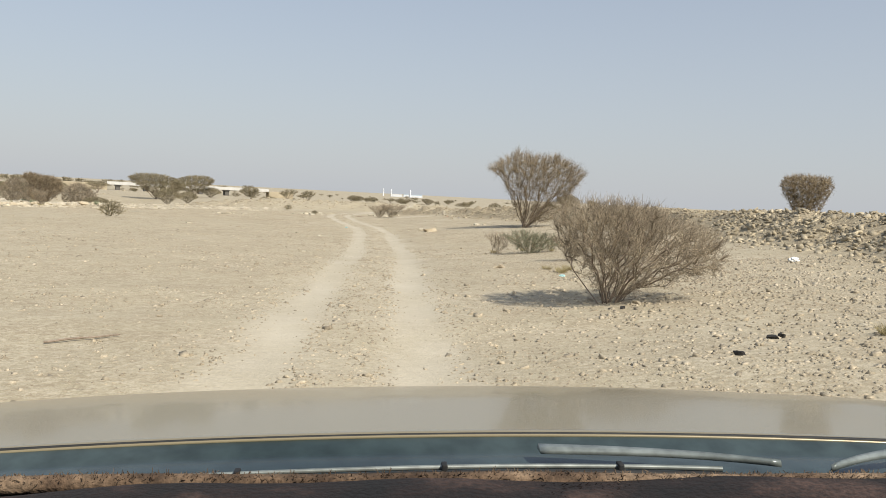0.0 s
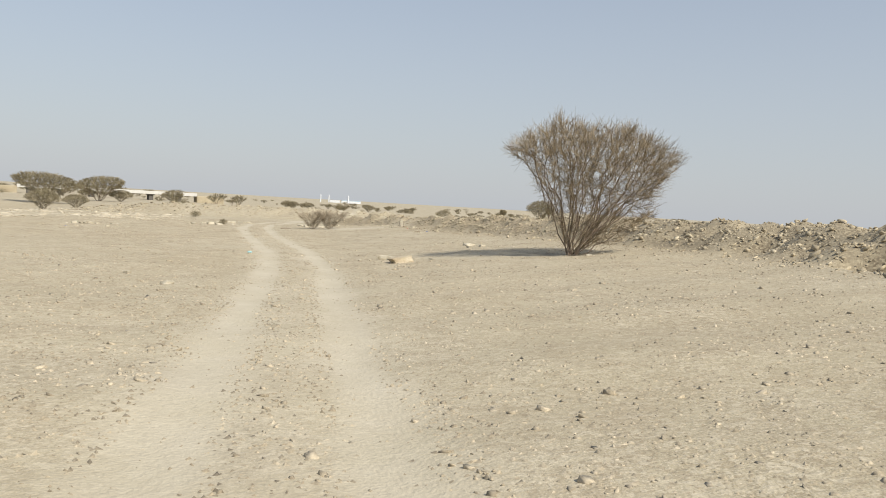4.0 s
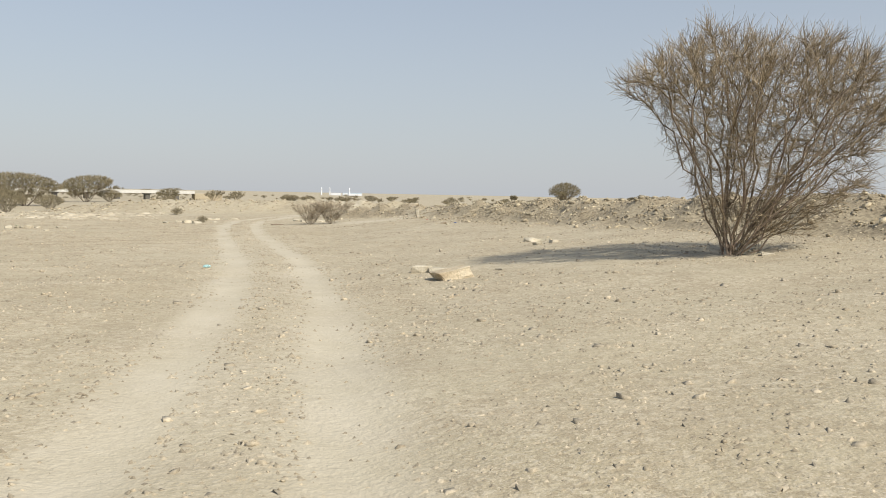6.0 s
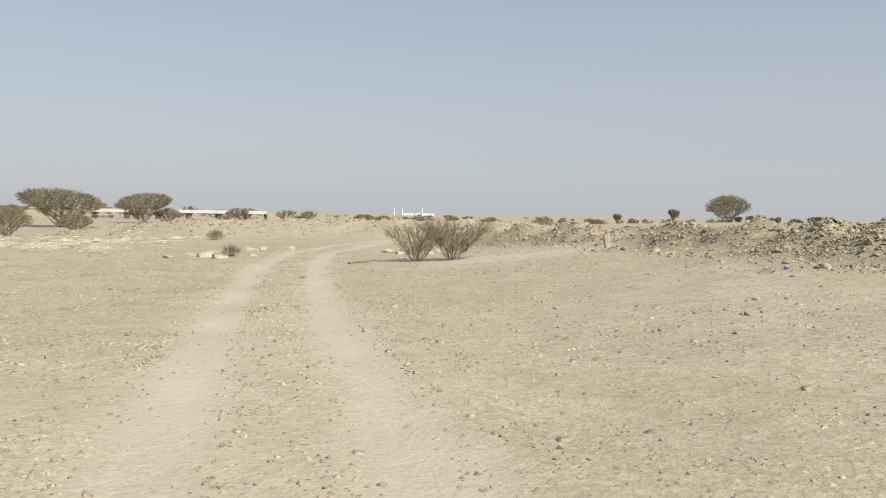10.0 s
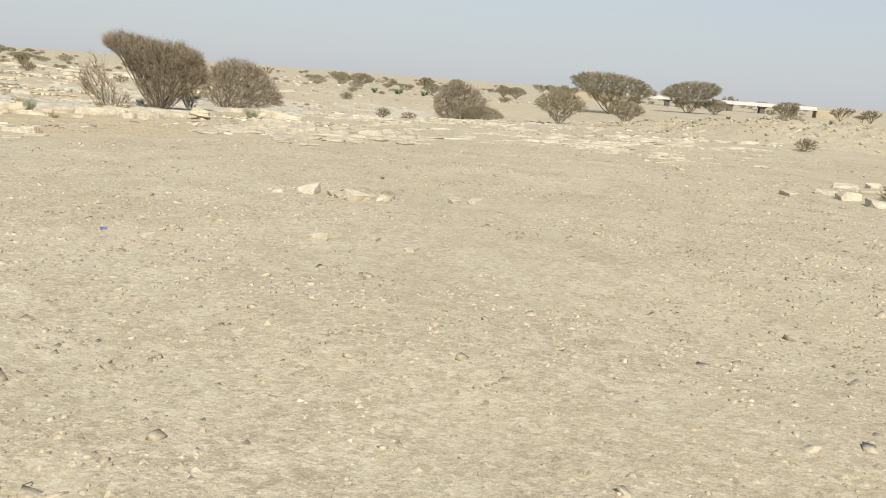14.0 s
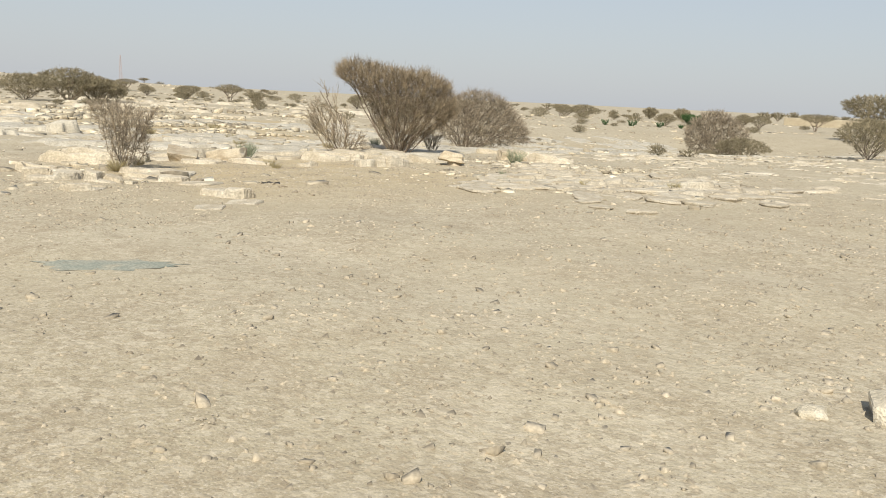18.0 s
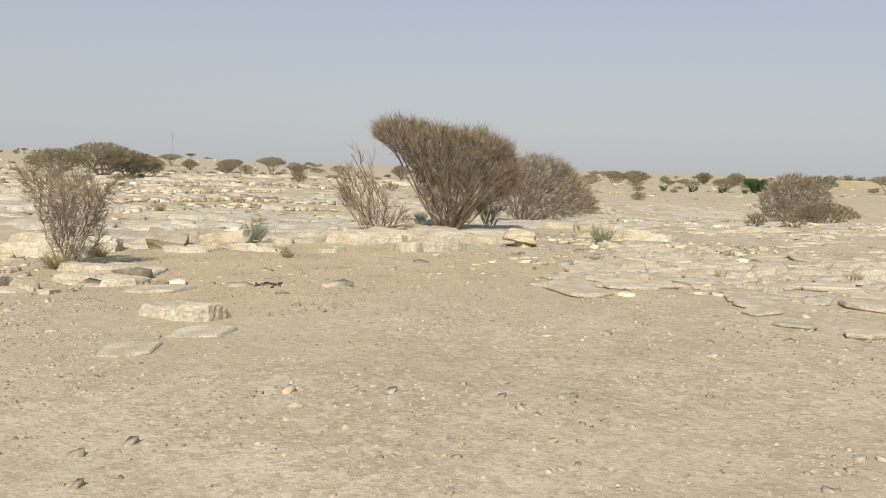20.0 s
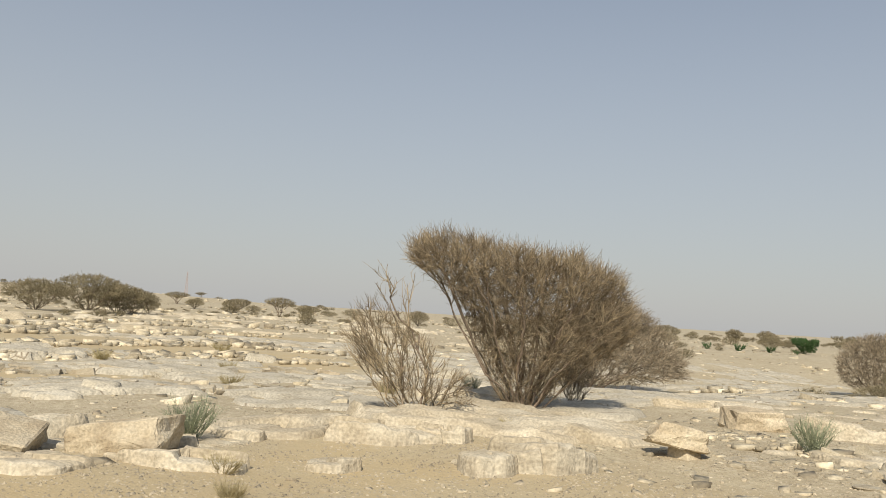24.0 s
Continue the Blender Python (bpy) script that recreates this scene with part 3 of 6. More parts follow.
plant("acacia_shrub", shrub_meshes(15, 1900, 0, 0, 1.65, stems=18, thick=0.036, thin=0.003, twigs=7, twig_len=0.15, wild=0.5, gnarl=0.06, twig_mat=M_TWIGGREY, outline=[(0.95 * x, 0.95 * z) for x, z in FAN], inner=0.2, depth=0.85), 3.29, 11.66, -4, "bare thorny acacia shrub with a leaning fan crown", "shrub")
plant("sage_shrub", shrub_meshes(16, 520, 1.0, 1.0, 0.66, stems=16, thick=0.014, thin=0.0035, twigs=5, twig_len=0.12, low=0.12, belly=0.35, power=0.7, dome=0.4, bark=M_TWIGGREY, twig_mat=M_TWIGGREY, leaf=(M_SAGE, 60, 0.010, 0.45)), 4.05, 22.5, 0, "low grey-green desert shrub with small leaves", "shrub")
plant("dry_shrub", shrub_meshes(17, 150, 0.4, 0.4, 0.62, stems=8, thick=0.01, thin=0.0034, twigs=4, twig_len=0.13, low=0.25, belly=0.5, twig_mat=M_TWIGGREY), 3.3, 23.4, 0, "small bare dry shrub on the sand", "shrub")
plant("dry_shrub", shrub_meshes(18, 300, 0.5, 0.5, 0.62, stems=11, thick=0.01, thin=0.003, twigs=5, twig_len=0.12, low=0.2, belly=0.5, wild=0.4, twig_mat=M_TWIGGREY), 4.43, 18.98, 0, "small bare dry shrub on the sand", "shrub")
plant("dry_shrub", shrub_meshes(19, 800, 0.7, 0.85, 1.25, stems=12, thick=0.02, thin=0.0032, twigs=5, twig_len=0.16, low=0.2, belly=0.55, wild=0.4, twig_mat=M_TWIGGREY), 6.1, 20.1, 0, "pale grey bare shrub at the foot of the bank", "shrub")
UPRIGHT = [(-0.2, 0.15), (-0.8, 1.0), (-1.45, 2.1), (-1.2, 2.6), (-0.3, 2.75), (0.6, 2.7), (1.4, 2.65), (1.55, 2.1), (1.1, 1.2), (0.9, 0.5), (0.2, 0.15)]
plant("acacia_shrub", shrub_meshes(20, 1900, 0, 0, 2.7, stems=14, thick=0.05, thin=0.008, twigs=6, twig_len=0.2, outline=[(0.92 * x, z) for x, z in UPRIGHT], inner=0.25, depth=0.85, gnarl=0.05, wild=0.55), 30.0, 57.0, 0, "upright bare acacia shrub on top of the rubble bank", "shrub", scale=1.3)
for seed_, x, y, k, n in ((21, 0.75, 80.4, 1.0, 800), (121, -0.45, 80.1, 0.9, 700)):
    plant("acacia_shrub", shrub_meshes(seed_, n, 1.3, 1.2, 1.3, stems=14, thick=0.024, thin=0.004, twigs=5, twig_len=0.2, low=0.15, belly=0.75, bias=0.7, wild=0.32, twig_mat=M_TWIGGREY), x, y, 0, "spreading bare thorn shrub at the bend of the track", "shrub", "shrubs at the bend", k)
plant("dry_shrub", shrub_meshes(22, 820, 0.72, 0.68, 1.5, stems=12, thick=0.016, thin=0.0042, twigs=4, twig_len=0.16, low=0.12, belly=0.3, wild=0.4, twig_mat=M_TWIGGREY), -30.5, 75.5, 51, "upright grey-brown bare shrub beside the rock ledge", "shrub")
ROUND = [(-0.3, 0.2), (-1.6, 0.5), (-2.6, 1.3), (-2.7, 2.2), (-2.0, 3.2), (-0.8, 3.7), (0.6, 3.75), (1.9, 3.2), (2.8, 2.3), (3.0, 1.4), (2.0, 0.6), (0.4, 0.2)]
plant("acacia_shrub", shrub_meshes(23, 2300, 0, 0, 3.9, stems=8, thick=0.09, thin=0.011, twigs=5, twig_len=0.3, outline=[(0.95 * x, 1.1 * z) for x, z in ROUND], inner=0.35, depth=0.85, gnarl=0.05, wild=0.5, twig_mat=M_TWIGGREY), -47.5, 132.0, 40, "rounded bare olive-brown acacia shrub", "shrub")

# Middle and far shrubs from a few kinds.
SHAPES = [
    dict(outline=[(-0.15, 0.1), (-1.2, 0.8), (-2.2, 1.15), (-2.3, 1.5), (-1.6, 2.2), (-0.6, 2.55), (0.5, 2.6), (1.5, 2.3), (2.2, 1.75), (2.3, 1.4), (1.4, 0.9), (0.3, 0.1)], high=2.6, stems=8, thick=0.06, inner=0.12),
    dict(outline=[(-0.2, 0.3), (-1.8, 1.5), (-3.3, 2.6), (-3.5, 3.2), (-2.6, 3.65), (-1.0, 3.8), (1.0, 3.6), (2.6, 3.0), (3.5, 2.3), (3.3, 1.9), (1.8, 1.2), (0.6, 0.4)], high=3.6, stems=7, thick=0.1, inner=0.05),
    dict(outline=[(-0.3, 0.05), (-1.25, 0.3), (-1.2, 0.7), (-0.6, 1.05), (0.2, 1.15), (0.9, 0.95), (1.3, 0.55), (1.2, 0.2), (0.3, 0.05)], high=1.15, stems=10, thick=0.025, inner=0.3),
    dict(outline=[(-2.4, 2.05), (-2.45, 2.35), (-1.4, 2.8), (0.0, 2.95), (1.3, 2.8), (2.3, 2.35), (2.2, 2.05), (0.6, 1.55), (0.0, 1.35), (-0.8, 1.55)], high=2.95, stems=3, thick=0.09, inner=0.3),
]
NEARBY = [(2200, 0.0065, 0.14, 9, 0.085), (2800, 0.008, 0.17, 14, 0.11), (900, 0.005, 0.09, 8, 0.05), (1500, 0.007, 0.13, 9, 0.085)]
KINDS = [shrub_meshes(31 + k, n, 0, 0, thin=thin, twigs=2, twig_len=length, sides_thick=4, twig_mat=M_FARTWIG, leaf=(M_FARTWIG, per, size, 0.07), depth=0.85, gnarl=0.045, wild=0.55, up=0.0, **SHAPES[k]) for k, (n, thin, length, per, size) in enumerate(NEARBY)]
# The same kinds with fewer and stouter twigs for the far plain.
KINDS += [shrub_meshes(36 + k, n // 4, 0, 0, thin=1.7 * thin, twigs=2, twig_len=1.1 * length, sides_thick=3, twig_mat=M_FARTWIG, leaf=(M_FARTWIG, 18, 1.4 * size, 0.14), depth=0.85, gnarl=0.04, wild=0.55, up=0.0, **SHAPES[k]) for k, (n, thin, length, per, size) in enumerate(NEARBY)]
KINDS += [shrub_meshes(41 + k, n // 16, 0, 0, thin=2.2 * thin, twigs=2, twig_len=1.3 * length, sides_thick=3, twig_mat=M_FARTWIG, leaf=(M_FARTWIG, 20, 1.6 * size, 0.24), depth=0.85, gnarl=0.04, wild=0.55, up=0.0, **SHAPES[k]) for k, (n, thin, length, per, size) in enumerate(NEARBY)]
WIDE = [4.6, 7.0, 2.6, 4.9]
LABELS = ["olive-brown rounded acacia shrub on the stony plain", "broad flat-topped acacia with a dark crown", "low dark desert shrub", "small umbrella-shaped acacia on a thin trunk"]
NAMES = ["acacia_shrub", "acacia_tree", "low_shrub", "umbrella_acacia"]
made = {}


def far_plant(kind, x, y, width, flat=1.0, turn=None):
    s = width / WIDE[kind]
    turn = (x * 37 + y * 17) % 360 if turn is None else turn
    gap = math.hypot(x + 15, y - 65)
    mesh = kind if gap < 190 and width > 3.0 else kind + 4 if gap < 280 else kind + 8
    if mesh not in made:
        made[mesh] = root = plant(NAMES[kind], KINDS[mesh], x, y, turn, LABELS[kind], "tree" if kind % 2 else "shrub", "shrubs of the plain", s, 0.03 * s)
        root.scale = (s, s, s * flat)
        return
    copy = copy_thing(made[mesh], pose(x, y, ground_z(x, y) - 0.03 * s, 0, 0, turn))
    copy.scale = (s, s, s * flat)


for row in [
    (2, -17.2, 53.4, 2.4), (1, -47.6, 209, 10.6, 0.98, 200), (1, -43.3, 161, 10.8, 0.85, 10), (0, -31.0, 132.5, 3.4), (0, -30.0, 116.8, 4.1), (2, -20.8, 150, 3.6), (2, -12.0, 104.5, 1.5), (2, -6.9, 83.2, 1.0),
    (0, 28.1, 124.5, 4.6), (2, -33.0, 100.25, 1.3), (2, -32.4, 101.9, 1.1, 0.8), (0, -44.5, 131.0, 4.6, 0.75), (2, -45.0, 126.5, 4.2, 0.55), (2, -19.5, 118, 0.8),
    (3, -119, 127, 4.4), (0, -107.5, 124.4, 2.3, 1.2), (2, -86, 112, 2.5), (1, -141, 131.5, 4.6, 0.9), (0, -91, 95.5, 6.4, 0.85), (0, -93.5, 99.5, 5.2, 0.75), (0, -90, 91.5, 5.6, 0.75), (0, -92, 98, 5.4, 0.8), (0, -97.5, 102.6, 2.4),
    (0, -80.5, 133, 3.2), (0, -104, 138, 3.4), (2, -78, 126, 2.4), (2, -70, 111, 1.6), (0, -166, 122, 3.4), (3, -178, 137, 5.0, 0.8), (0, -160, 118, 2.2), (0, -77, 172, 3.4), (2, -86, 178, 2.6), (0, -80, 201, 3.8), (2, -95, 210, 3), (2, -128, 232, 4),
    (0, -125, 257, 5.6), (0, -53, 329, 8.6), (1, -44, 380, 9.5), (1, -33, 362, 8.7), (0, -12, 324, 5.6), (2, 30.5, 225, 5.0), (3, -212, 309, 6.5, 0.8), (3, -209, 311.5, 6.5, 0.8), (0, -118, 232, 5), (0, -112, 236, 4),
]:
    far_plant(*row)
rnd = random.Random(7)
for k in range(170):
    a, d = radians(rnd.uniform(-62, 95)), 150 * 6 ** rnd.random()
    x, y = -5 - d * math.sin(a), 60 + d * math.cos(a)
    if math.degrees(a) > 40 and d < 300:
        continue
    if abs(x + 5) < 0.12 * d and d < 240:
        continue
    far_plant(rnd.choice((0, 0, 1, 2, 2, 2, 3)), x, y, rnd.uniform(2.2, 5.5), rnd.uniform(0.7, 1.0))

for k in range(150):
    a, d = radians(rnd.uniform(-40, 92)), rnd.uniform(330, 950)
    far_plant(rnd.choice((0, 1, 2, 2, 3)), -5 - d * math.sin(a), 60 + d * math.cos(a), rnd.uniform(3.5, 8.0), rnd.uniform(0.6, 0.95))
for k in range(60):
    a, d = radians(rnd.uniform(-38, 2)), rnd.uniform(260, 700)
    far_plant(rnd.choice((0, 0, 1, 2)), -d * math.sin(a), 40 + d * math.cos(a), rnd.uniform(3.5, 7.0), rnd.uniform(0.7, 1.1))
for k in range(80):
    far_plant(2, rnd.uniform(-160, -78), rnd.uniform(90, 165), rnd.uniform(0.6, 1.6), rnd.uniform(0.5, 0.9))
for k in range(110):
    a, d = radians(rnd.uniform(20, 95)), rnd.uniform(45, 260)
    x, y = -26 - d * math.sin(a), 78 + d * math.cos(a)
    if sandy(np.array([x]), np.array([y]))[0] < 0.3:
        far_plant(rnd.choice((0, 2, 2, 2, 3)) if d > 110 else 2, x, y, rnd.uniform(0.7, 2.4) if d < 110 else rnd.uniform(1.5, 4.0), rnd.uniform(0.6, 0.95))
for k in range(22):
    far_plant(rnd.choice((0, 1)), -265 + k * 7.5 + rnd.uniform(-3, 3), 600 + k * 2.5 + rnd.uniform(-8, 8), rnd.uniform(9, 15), rnd.uniform(0.7, 0.95))

plant("green_shrub", shrub_meshes(41, 700, 1.7, 1.7, 1.9, stems=8, thick=0.04, thin=0.012, twigs=3, twig_len=0.18, low=0.1, belly=0.25, twig_mat=M_GREEN, leaf=(M_GREEN, 24, 0.06, 0.45)), -72, 170.4, 0, "dense bright green rounded shrub on the plain", "shrub")
for x, y, w in ((-70.5, 154, 1.5), (-70.4, 160, 1.3), (-73, 152, 1.2), (-68, 161, 1.0)):
    plant("green_tuft", shrub_meshes(int(-x), 40, 0.5, 0.5, 0.6, stems=5, thick=0.02, thin=0.01, twigs=3, twig_len=0.15, low=0.1, belly=0.3, twig_mat=M_GREEN, leaf=(M_GREEN, 12, 0.05, 0.45)), x, y, 0, "small green leafy tuft", "plant", "green tufts", w)

TUFT = {"sage": shrub_meshes(42, 170, 0.4, 0.4, 0.5, stems=26, thick=0.005, thin=0.003, twigs=3, twig_len=0.16, low=0.35, belly=0.6, bark=M_SAGE, twig_mat=M_SAGE, leaf=(M_SAGE, 4, 0.014, 0.45)),
        "straw": shrub_meshes(43, 150, 0.28, 0.28, 0.2, stems=40, thick=0.004, thin=0.0025, twigs=3, twig_len=0.1, low=0.2, belly=0.4, bark=M_STRAW, twig_mat=M_STRAW)}
for kind, x, y, k in (("sage", -29.5, 87.0, 0.95), ("sage", -32.95, 79.9, 0.95), ("sage", -37.0, 87.6, 0.8), ("sage", -27.3, 84.0, 0.3), ("sage", -26.0, 82.6, 0.25), ("sage", -15, 76, 0.18)):
    plant("sage_tuft", TUFT[kind], x, y, x * 40, "thin grey-green tuft of wispy stems", "plant", "sage tufts", k)
for x, y, k in ((-34.9, 85.0, 1.0), (-37.6, 85.9, 1.2), (-32.6, 84.5, 0.8), (-43, 85, 1.0), (-31.2, 79.5, 0.8), (-30.2, 79.1, 0.7), (-39.8, 83.6, 1.0), (-24.3, 83.6, 0.8), (-23.0, 85.1, 0.9), (-45.5, 82.8, 1.3), (-50, 88, 1.3), (4.1, 23.7, 0.55), (3.3, 24.1, 0.5), (4.8, 23.0, 0.5), (3.7, 16.6, 0.7), (3.9, 16.9, 0.6), (3.5, 17.1, 0.5), (5.2, 8.0, 0.6), (5.6, 8.4, 0.5), (-30.3, 75.3, 1.2), (-31.6, 76.3, 1.0)):
    plant("dry_grass_tuft", TUFT["straw"], x, y, y * 50, "low yellow tuft of dry grass", "plant", "dry grass tufts", k)

# ---- stones ----


def stone_mesh(name, seed, sx, sy, sz, mat, cuts=9, sub=3, rough=0.05):
    """A broken boulder: a ball cut by flat planes, its edges worn and its faces uneven."""
    bm = bmesh.new()
    bmesh.ops.create_icosphere(bm, subdivisions=sub, radius=1)
    r = random.Random(seed)
    planes = []
    for _ in range(cuts):
        v = Vector((r.gauss(0, 1), r.gauss(0, 1), r.gauss(0, 0.8))).normalized()
        planes.append((v, r.uniform(0.32, 0.62)))
    planes.append((Vector((r.uniform(-0.2, 0.2), r.uniform(-0.2, 0.2), 1)).normalized(), 0.45))
    for v in bm.verts:
        p = v.co.copy()
        for nrm, d in planes:
            over = p.dot(nrm) - d
            if over > 0:
                p -= nrm * over * 0.96
        p += p.normalized() * rough * (noise.noise(p * 2.3 + Vector((seed, 0, 0))) + 0.5 * noise.noise(p * 6 + Vector((0, seed, 0))))
        v.co = (p.x * sx * 1.6, p.y * sy * 1.6, (p.z + 0.2) * sz * 1.6)
    return bm_mesh(name, bm, mat)


def hull_rock(name, seed, sx, sy, sz, mat, boxy=0.5, more=6, fine=0, rough=0.02):
    """A sharp-edged broken block: the hull of jittered corners, its edges chipped and faces roughened where fine is set."""
    r, bm = random.Random(seed), bmesh.new()
    for cx in (-1, 1):
        for cy in (-1, 1):
            for cz in (-0.45, 0.75):
                q = 1 - r.uniform(0, 0.2 + 0.5 * (1 - boxy))
                bm.verts.new((cx * q * r.uniform(0.75, 1), cy * q * r.uniform(0.75, 1), cz * r.uniform(0.6, 1)))
    for _ in range(more):
        v = Vector((r.gauss(0, 1), r.gauss(0, 1), r.gauss(0, 0.6))).normalized() * r.uniform(0.8, 1.0)
        bm.verts.new((v.x, v.y, v.z * 0.75))
    bmesh.ops.convex_hull(bm, input=bm.verts[:])
    bmesh.ops.delete(bm, geom=[v for v in bm.verts if not v.link_faces], context="VERTS")
    bmesh.ops.dissolve_limit(bm, angle_limit=0.16, verts=bm.verts[:], edges=bm.edges[:])
    if fine:
        bmesh.ops.bevel(bm, geom=bm.edges[:], offset=0.045, segments=1, affect="EDGES", clamp_overlap=True)
        bmesh.ops.triangulate(bm, faces=bm.faces[:])
        for _ in range(fine):
            bmesh.ops.subdivide_edges(bm, edges=[e for e in bm.edges if e.calc_length() > 0.12], cuts=1)
            bmesh.ops.triangulate(bm, faces=bm.faces[:])
        for v in bm.verts:
            p = v.co.copy()
            v.co += p.normalized() * rough * (2.0 * noise.noise(p * 2.1 + Vector((seed, 0, 0))) + noise.noise(p * 6 + Vector((0, seed, 0))) + 0.5 * noise.noise(p * 15))
    bmesh.ops.triangulate(bm, faces=bm.faces[:])
    for v in bm.verts:
        v.co = (v.co.x * sx * 0.8, v.co.y * sy * 0.8, v.co.z * sz * 1.1)
    return bm_mesh(name, bm, mat)


def ledge_slab(x, y, half_x, half_y, high, turn, lean=(0, 0), seed=1, mat=None, rim=0.16, label="pale limestone slab of the ledge, cracked at its edges"):
    """A thick sheet of bedrock with a straight-sided broken outline, a stepped edge and an uneven top."""
    r = random.Random(seed)
    sides = [(6.283 * (k + r.uniform(-0.3, 0.3)) / 7, r.uniform(0.78, 1.0)) for k in range(7)]
    n, rings = 60, (1.06, 1.01, 0.985, 0.95, 0.88, 0.78, 0.66, 0.53, 0.4, 0.27, 0.14)
    tops = (-0.6, 0.5, 0.8, 0.94, 1.0, 1.02, 1.03, 1.04, 1.04, 1.05, 1.05)
    verts, faces = [], []
    for f, z in zip(rings, tops):
        for k in range(n):
            a = 6.283 * k / n
            q = min([d / max(0.2, math.cos(a - b)) for b, d in sides])
            q *= 1 + 0.06 * noise.noise(Vector((math.cos(a) * 3, math.sin(a) * 3, seed))) + 0.03 * noise.noise(Vector((math.cos(a) * 9, math.sin(a) * 9, seed + 5 * z)))
            px, py = math.cos(a) * q * f * half_x, math.sin(a) * q * f * half_y
            up = 0.14 * noise.noise(Vector((px * 1.3, py * 1.3, seed))) + 0.16 * noise.cell(Vector((px * 1.5 + 0.5 * py, py * 2.1 - 0.4 * px, seed))) + 0.06 * noise.noise(Vector((px * 7, py * 7, seed)))
            verts.append((px, py, high * z + (up * (0.3 + high) if z > 0.1 else 0)))
    for m in range(len(rings) - 1):
        for k in range(n):
            faces.append((m * n + k, m * n + (k + 1) % n, (m + 1) * n + (k + 1) % n, (m + 1) * n + k))
    bm = bmesh.new()
    vs = [bm.verts.new(v) for v in verts]
    for f in faces:
        bm.faces.new([vs[k] for k in f])
    bm.faces.new(vs[-n:])
    bmesh.ops.triangulate(bm, faces=bm.faces[:])
    return put("ledge_slab", (smooth_shade if half_x > 1.4 else lambda me: me)(bm_mesh("ledge_slab", bm, mat or M_LIME)), x, y, turn, -0.02, label, "rock", "ledge slabs", lean)


def slab_mesh(name, seed, sx, sy, sz, mat, n=11, tilt=0.0):
    """A flat limestone plate: ragged outline, undercut edge, gently uneven top with worn rim."""
    r = random.Random(seed)
    bm = bmesh.new()
    out = []
    for k in range(n):
        a = 6.283 * (k + r.uniform(-0.3, 0.3)) / n
        q = r.uniform(0.72, 1.08)
        out.append((math.cos(a) * q, math.sin(a) * q))
    rings = []
    for f, z in ((0.9, -0.25), (1.0, 0.35), (0.985, 0.75), (0.93, 0.97), (0.62, 1.02), (0.28, 1.05)):
        rings.append([bm.verts.new((x * f * sx + r.uniform(-0.02, 0.02) * sx, y * f * sy + r.uniform(-0.02, 0.02) * sy, sz * (z + (r.uniform(-0.12, 0.12) if z > 0.5 else r.uniform(-0.1, 0.1))) + tilt * x * sx)) for x, y in out])
    for lo, hi in zip(rings[:-1], rings[1:]):
        for k in range(n):
            bm.faces.new((lo[k], lo[(k + 1) % n], hi[(k + 1) % n], hi[k]))
    mid = bm.verts.new((0, 0, sz * 1.03))
    for k in range(n):
        bm.faces.new((rings[-1][k], rings[-1][(k + 1) % n], mid))
    bmesh.ops.triangulate(bm, faces=bm.faces[:])
    return bm_mesh(name, bm, mat)


def put(name, me, x, y, turn=0.0, lift=0.0, label="", category="rock", group="", tilt=(0, 0), scale=1.0):
    ob = new(name, me)
    ob.matrix_world = pose(x, y, ground_z(x, y) + lift, tilt[0], tilt[1], turn) @ Matrix.Diagonal((scale, scale, scale, 1))
    return tagged(ob, label, category, group)


# Single rocks that stand out.
put("boulder", hull_rock("boulder", 21, 0.66, 0.52, 0.3, M_BOULDER, 0.95, 1, 2, 0.05), -32.5, 79.1, 52, 0.08, "large cracked wedge of pale limestone lying on sand", tilt=(-10, -10))
put("boulder", hull_rock("boulder", 22, 0.6, 0.55, 0.28, M_BOULDER, 0.9, 2, 2, 0.05), -32.75, 77.95, 62, 0.06, "broken-off pale limestone block beside the large wedge", tilt=(8, 10))
put("boulder", hull_rock("boulder", 3, 0.62, 0.42, 0.22, M_BOULDER, 0.5, 5, 2, 0.06), -30.2, 84.95, 52, 0.2, "pale limestone boulder perched over a dark hollow", tilt=(-6, 9))
put("boulder", hull_rock("boulder", 14, 0.78, 0.55, 0.34, M_BROWNROCK, 0.35, 5, 2, 0.06), -31.6, 89.2, 55, 0.1, "brownish weathered boulder beside a sage tuft", tilt=(5, 0))
put("prop_stone", hull_rock("prop_stone", 5, 0.3, 0.3, 0.2, M_BROWNROCK, 0.3, 6, 1), -30.15, 85.0, 10, 0.0, "dark broken stone under the perched boulder")
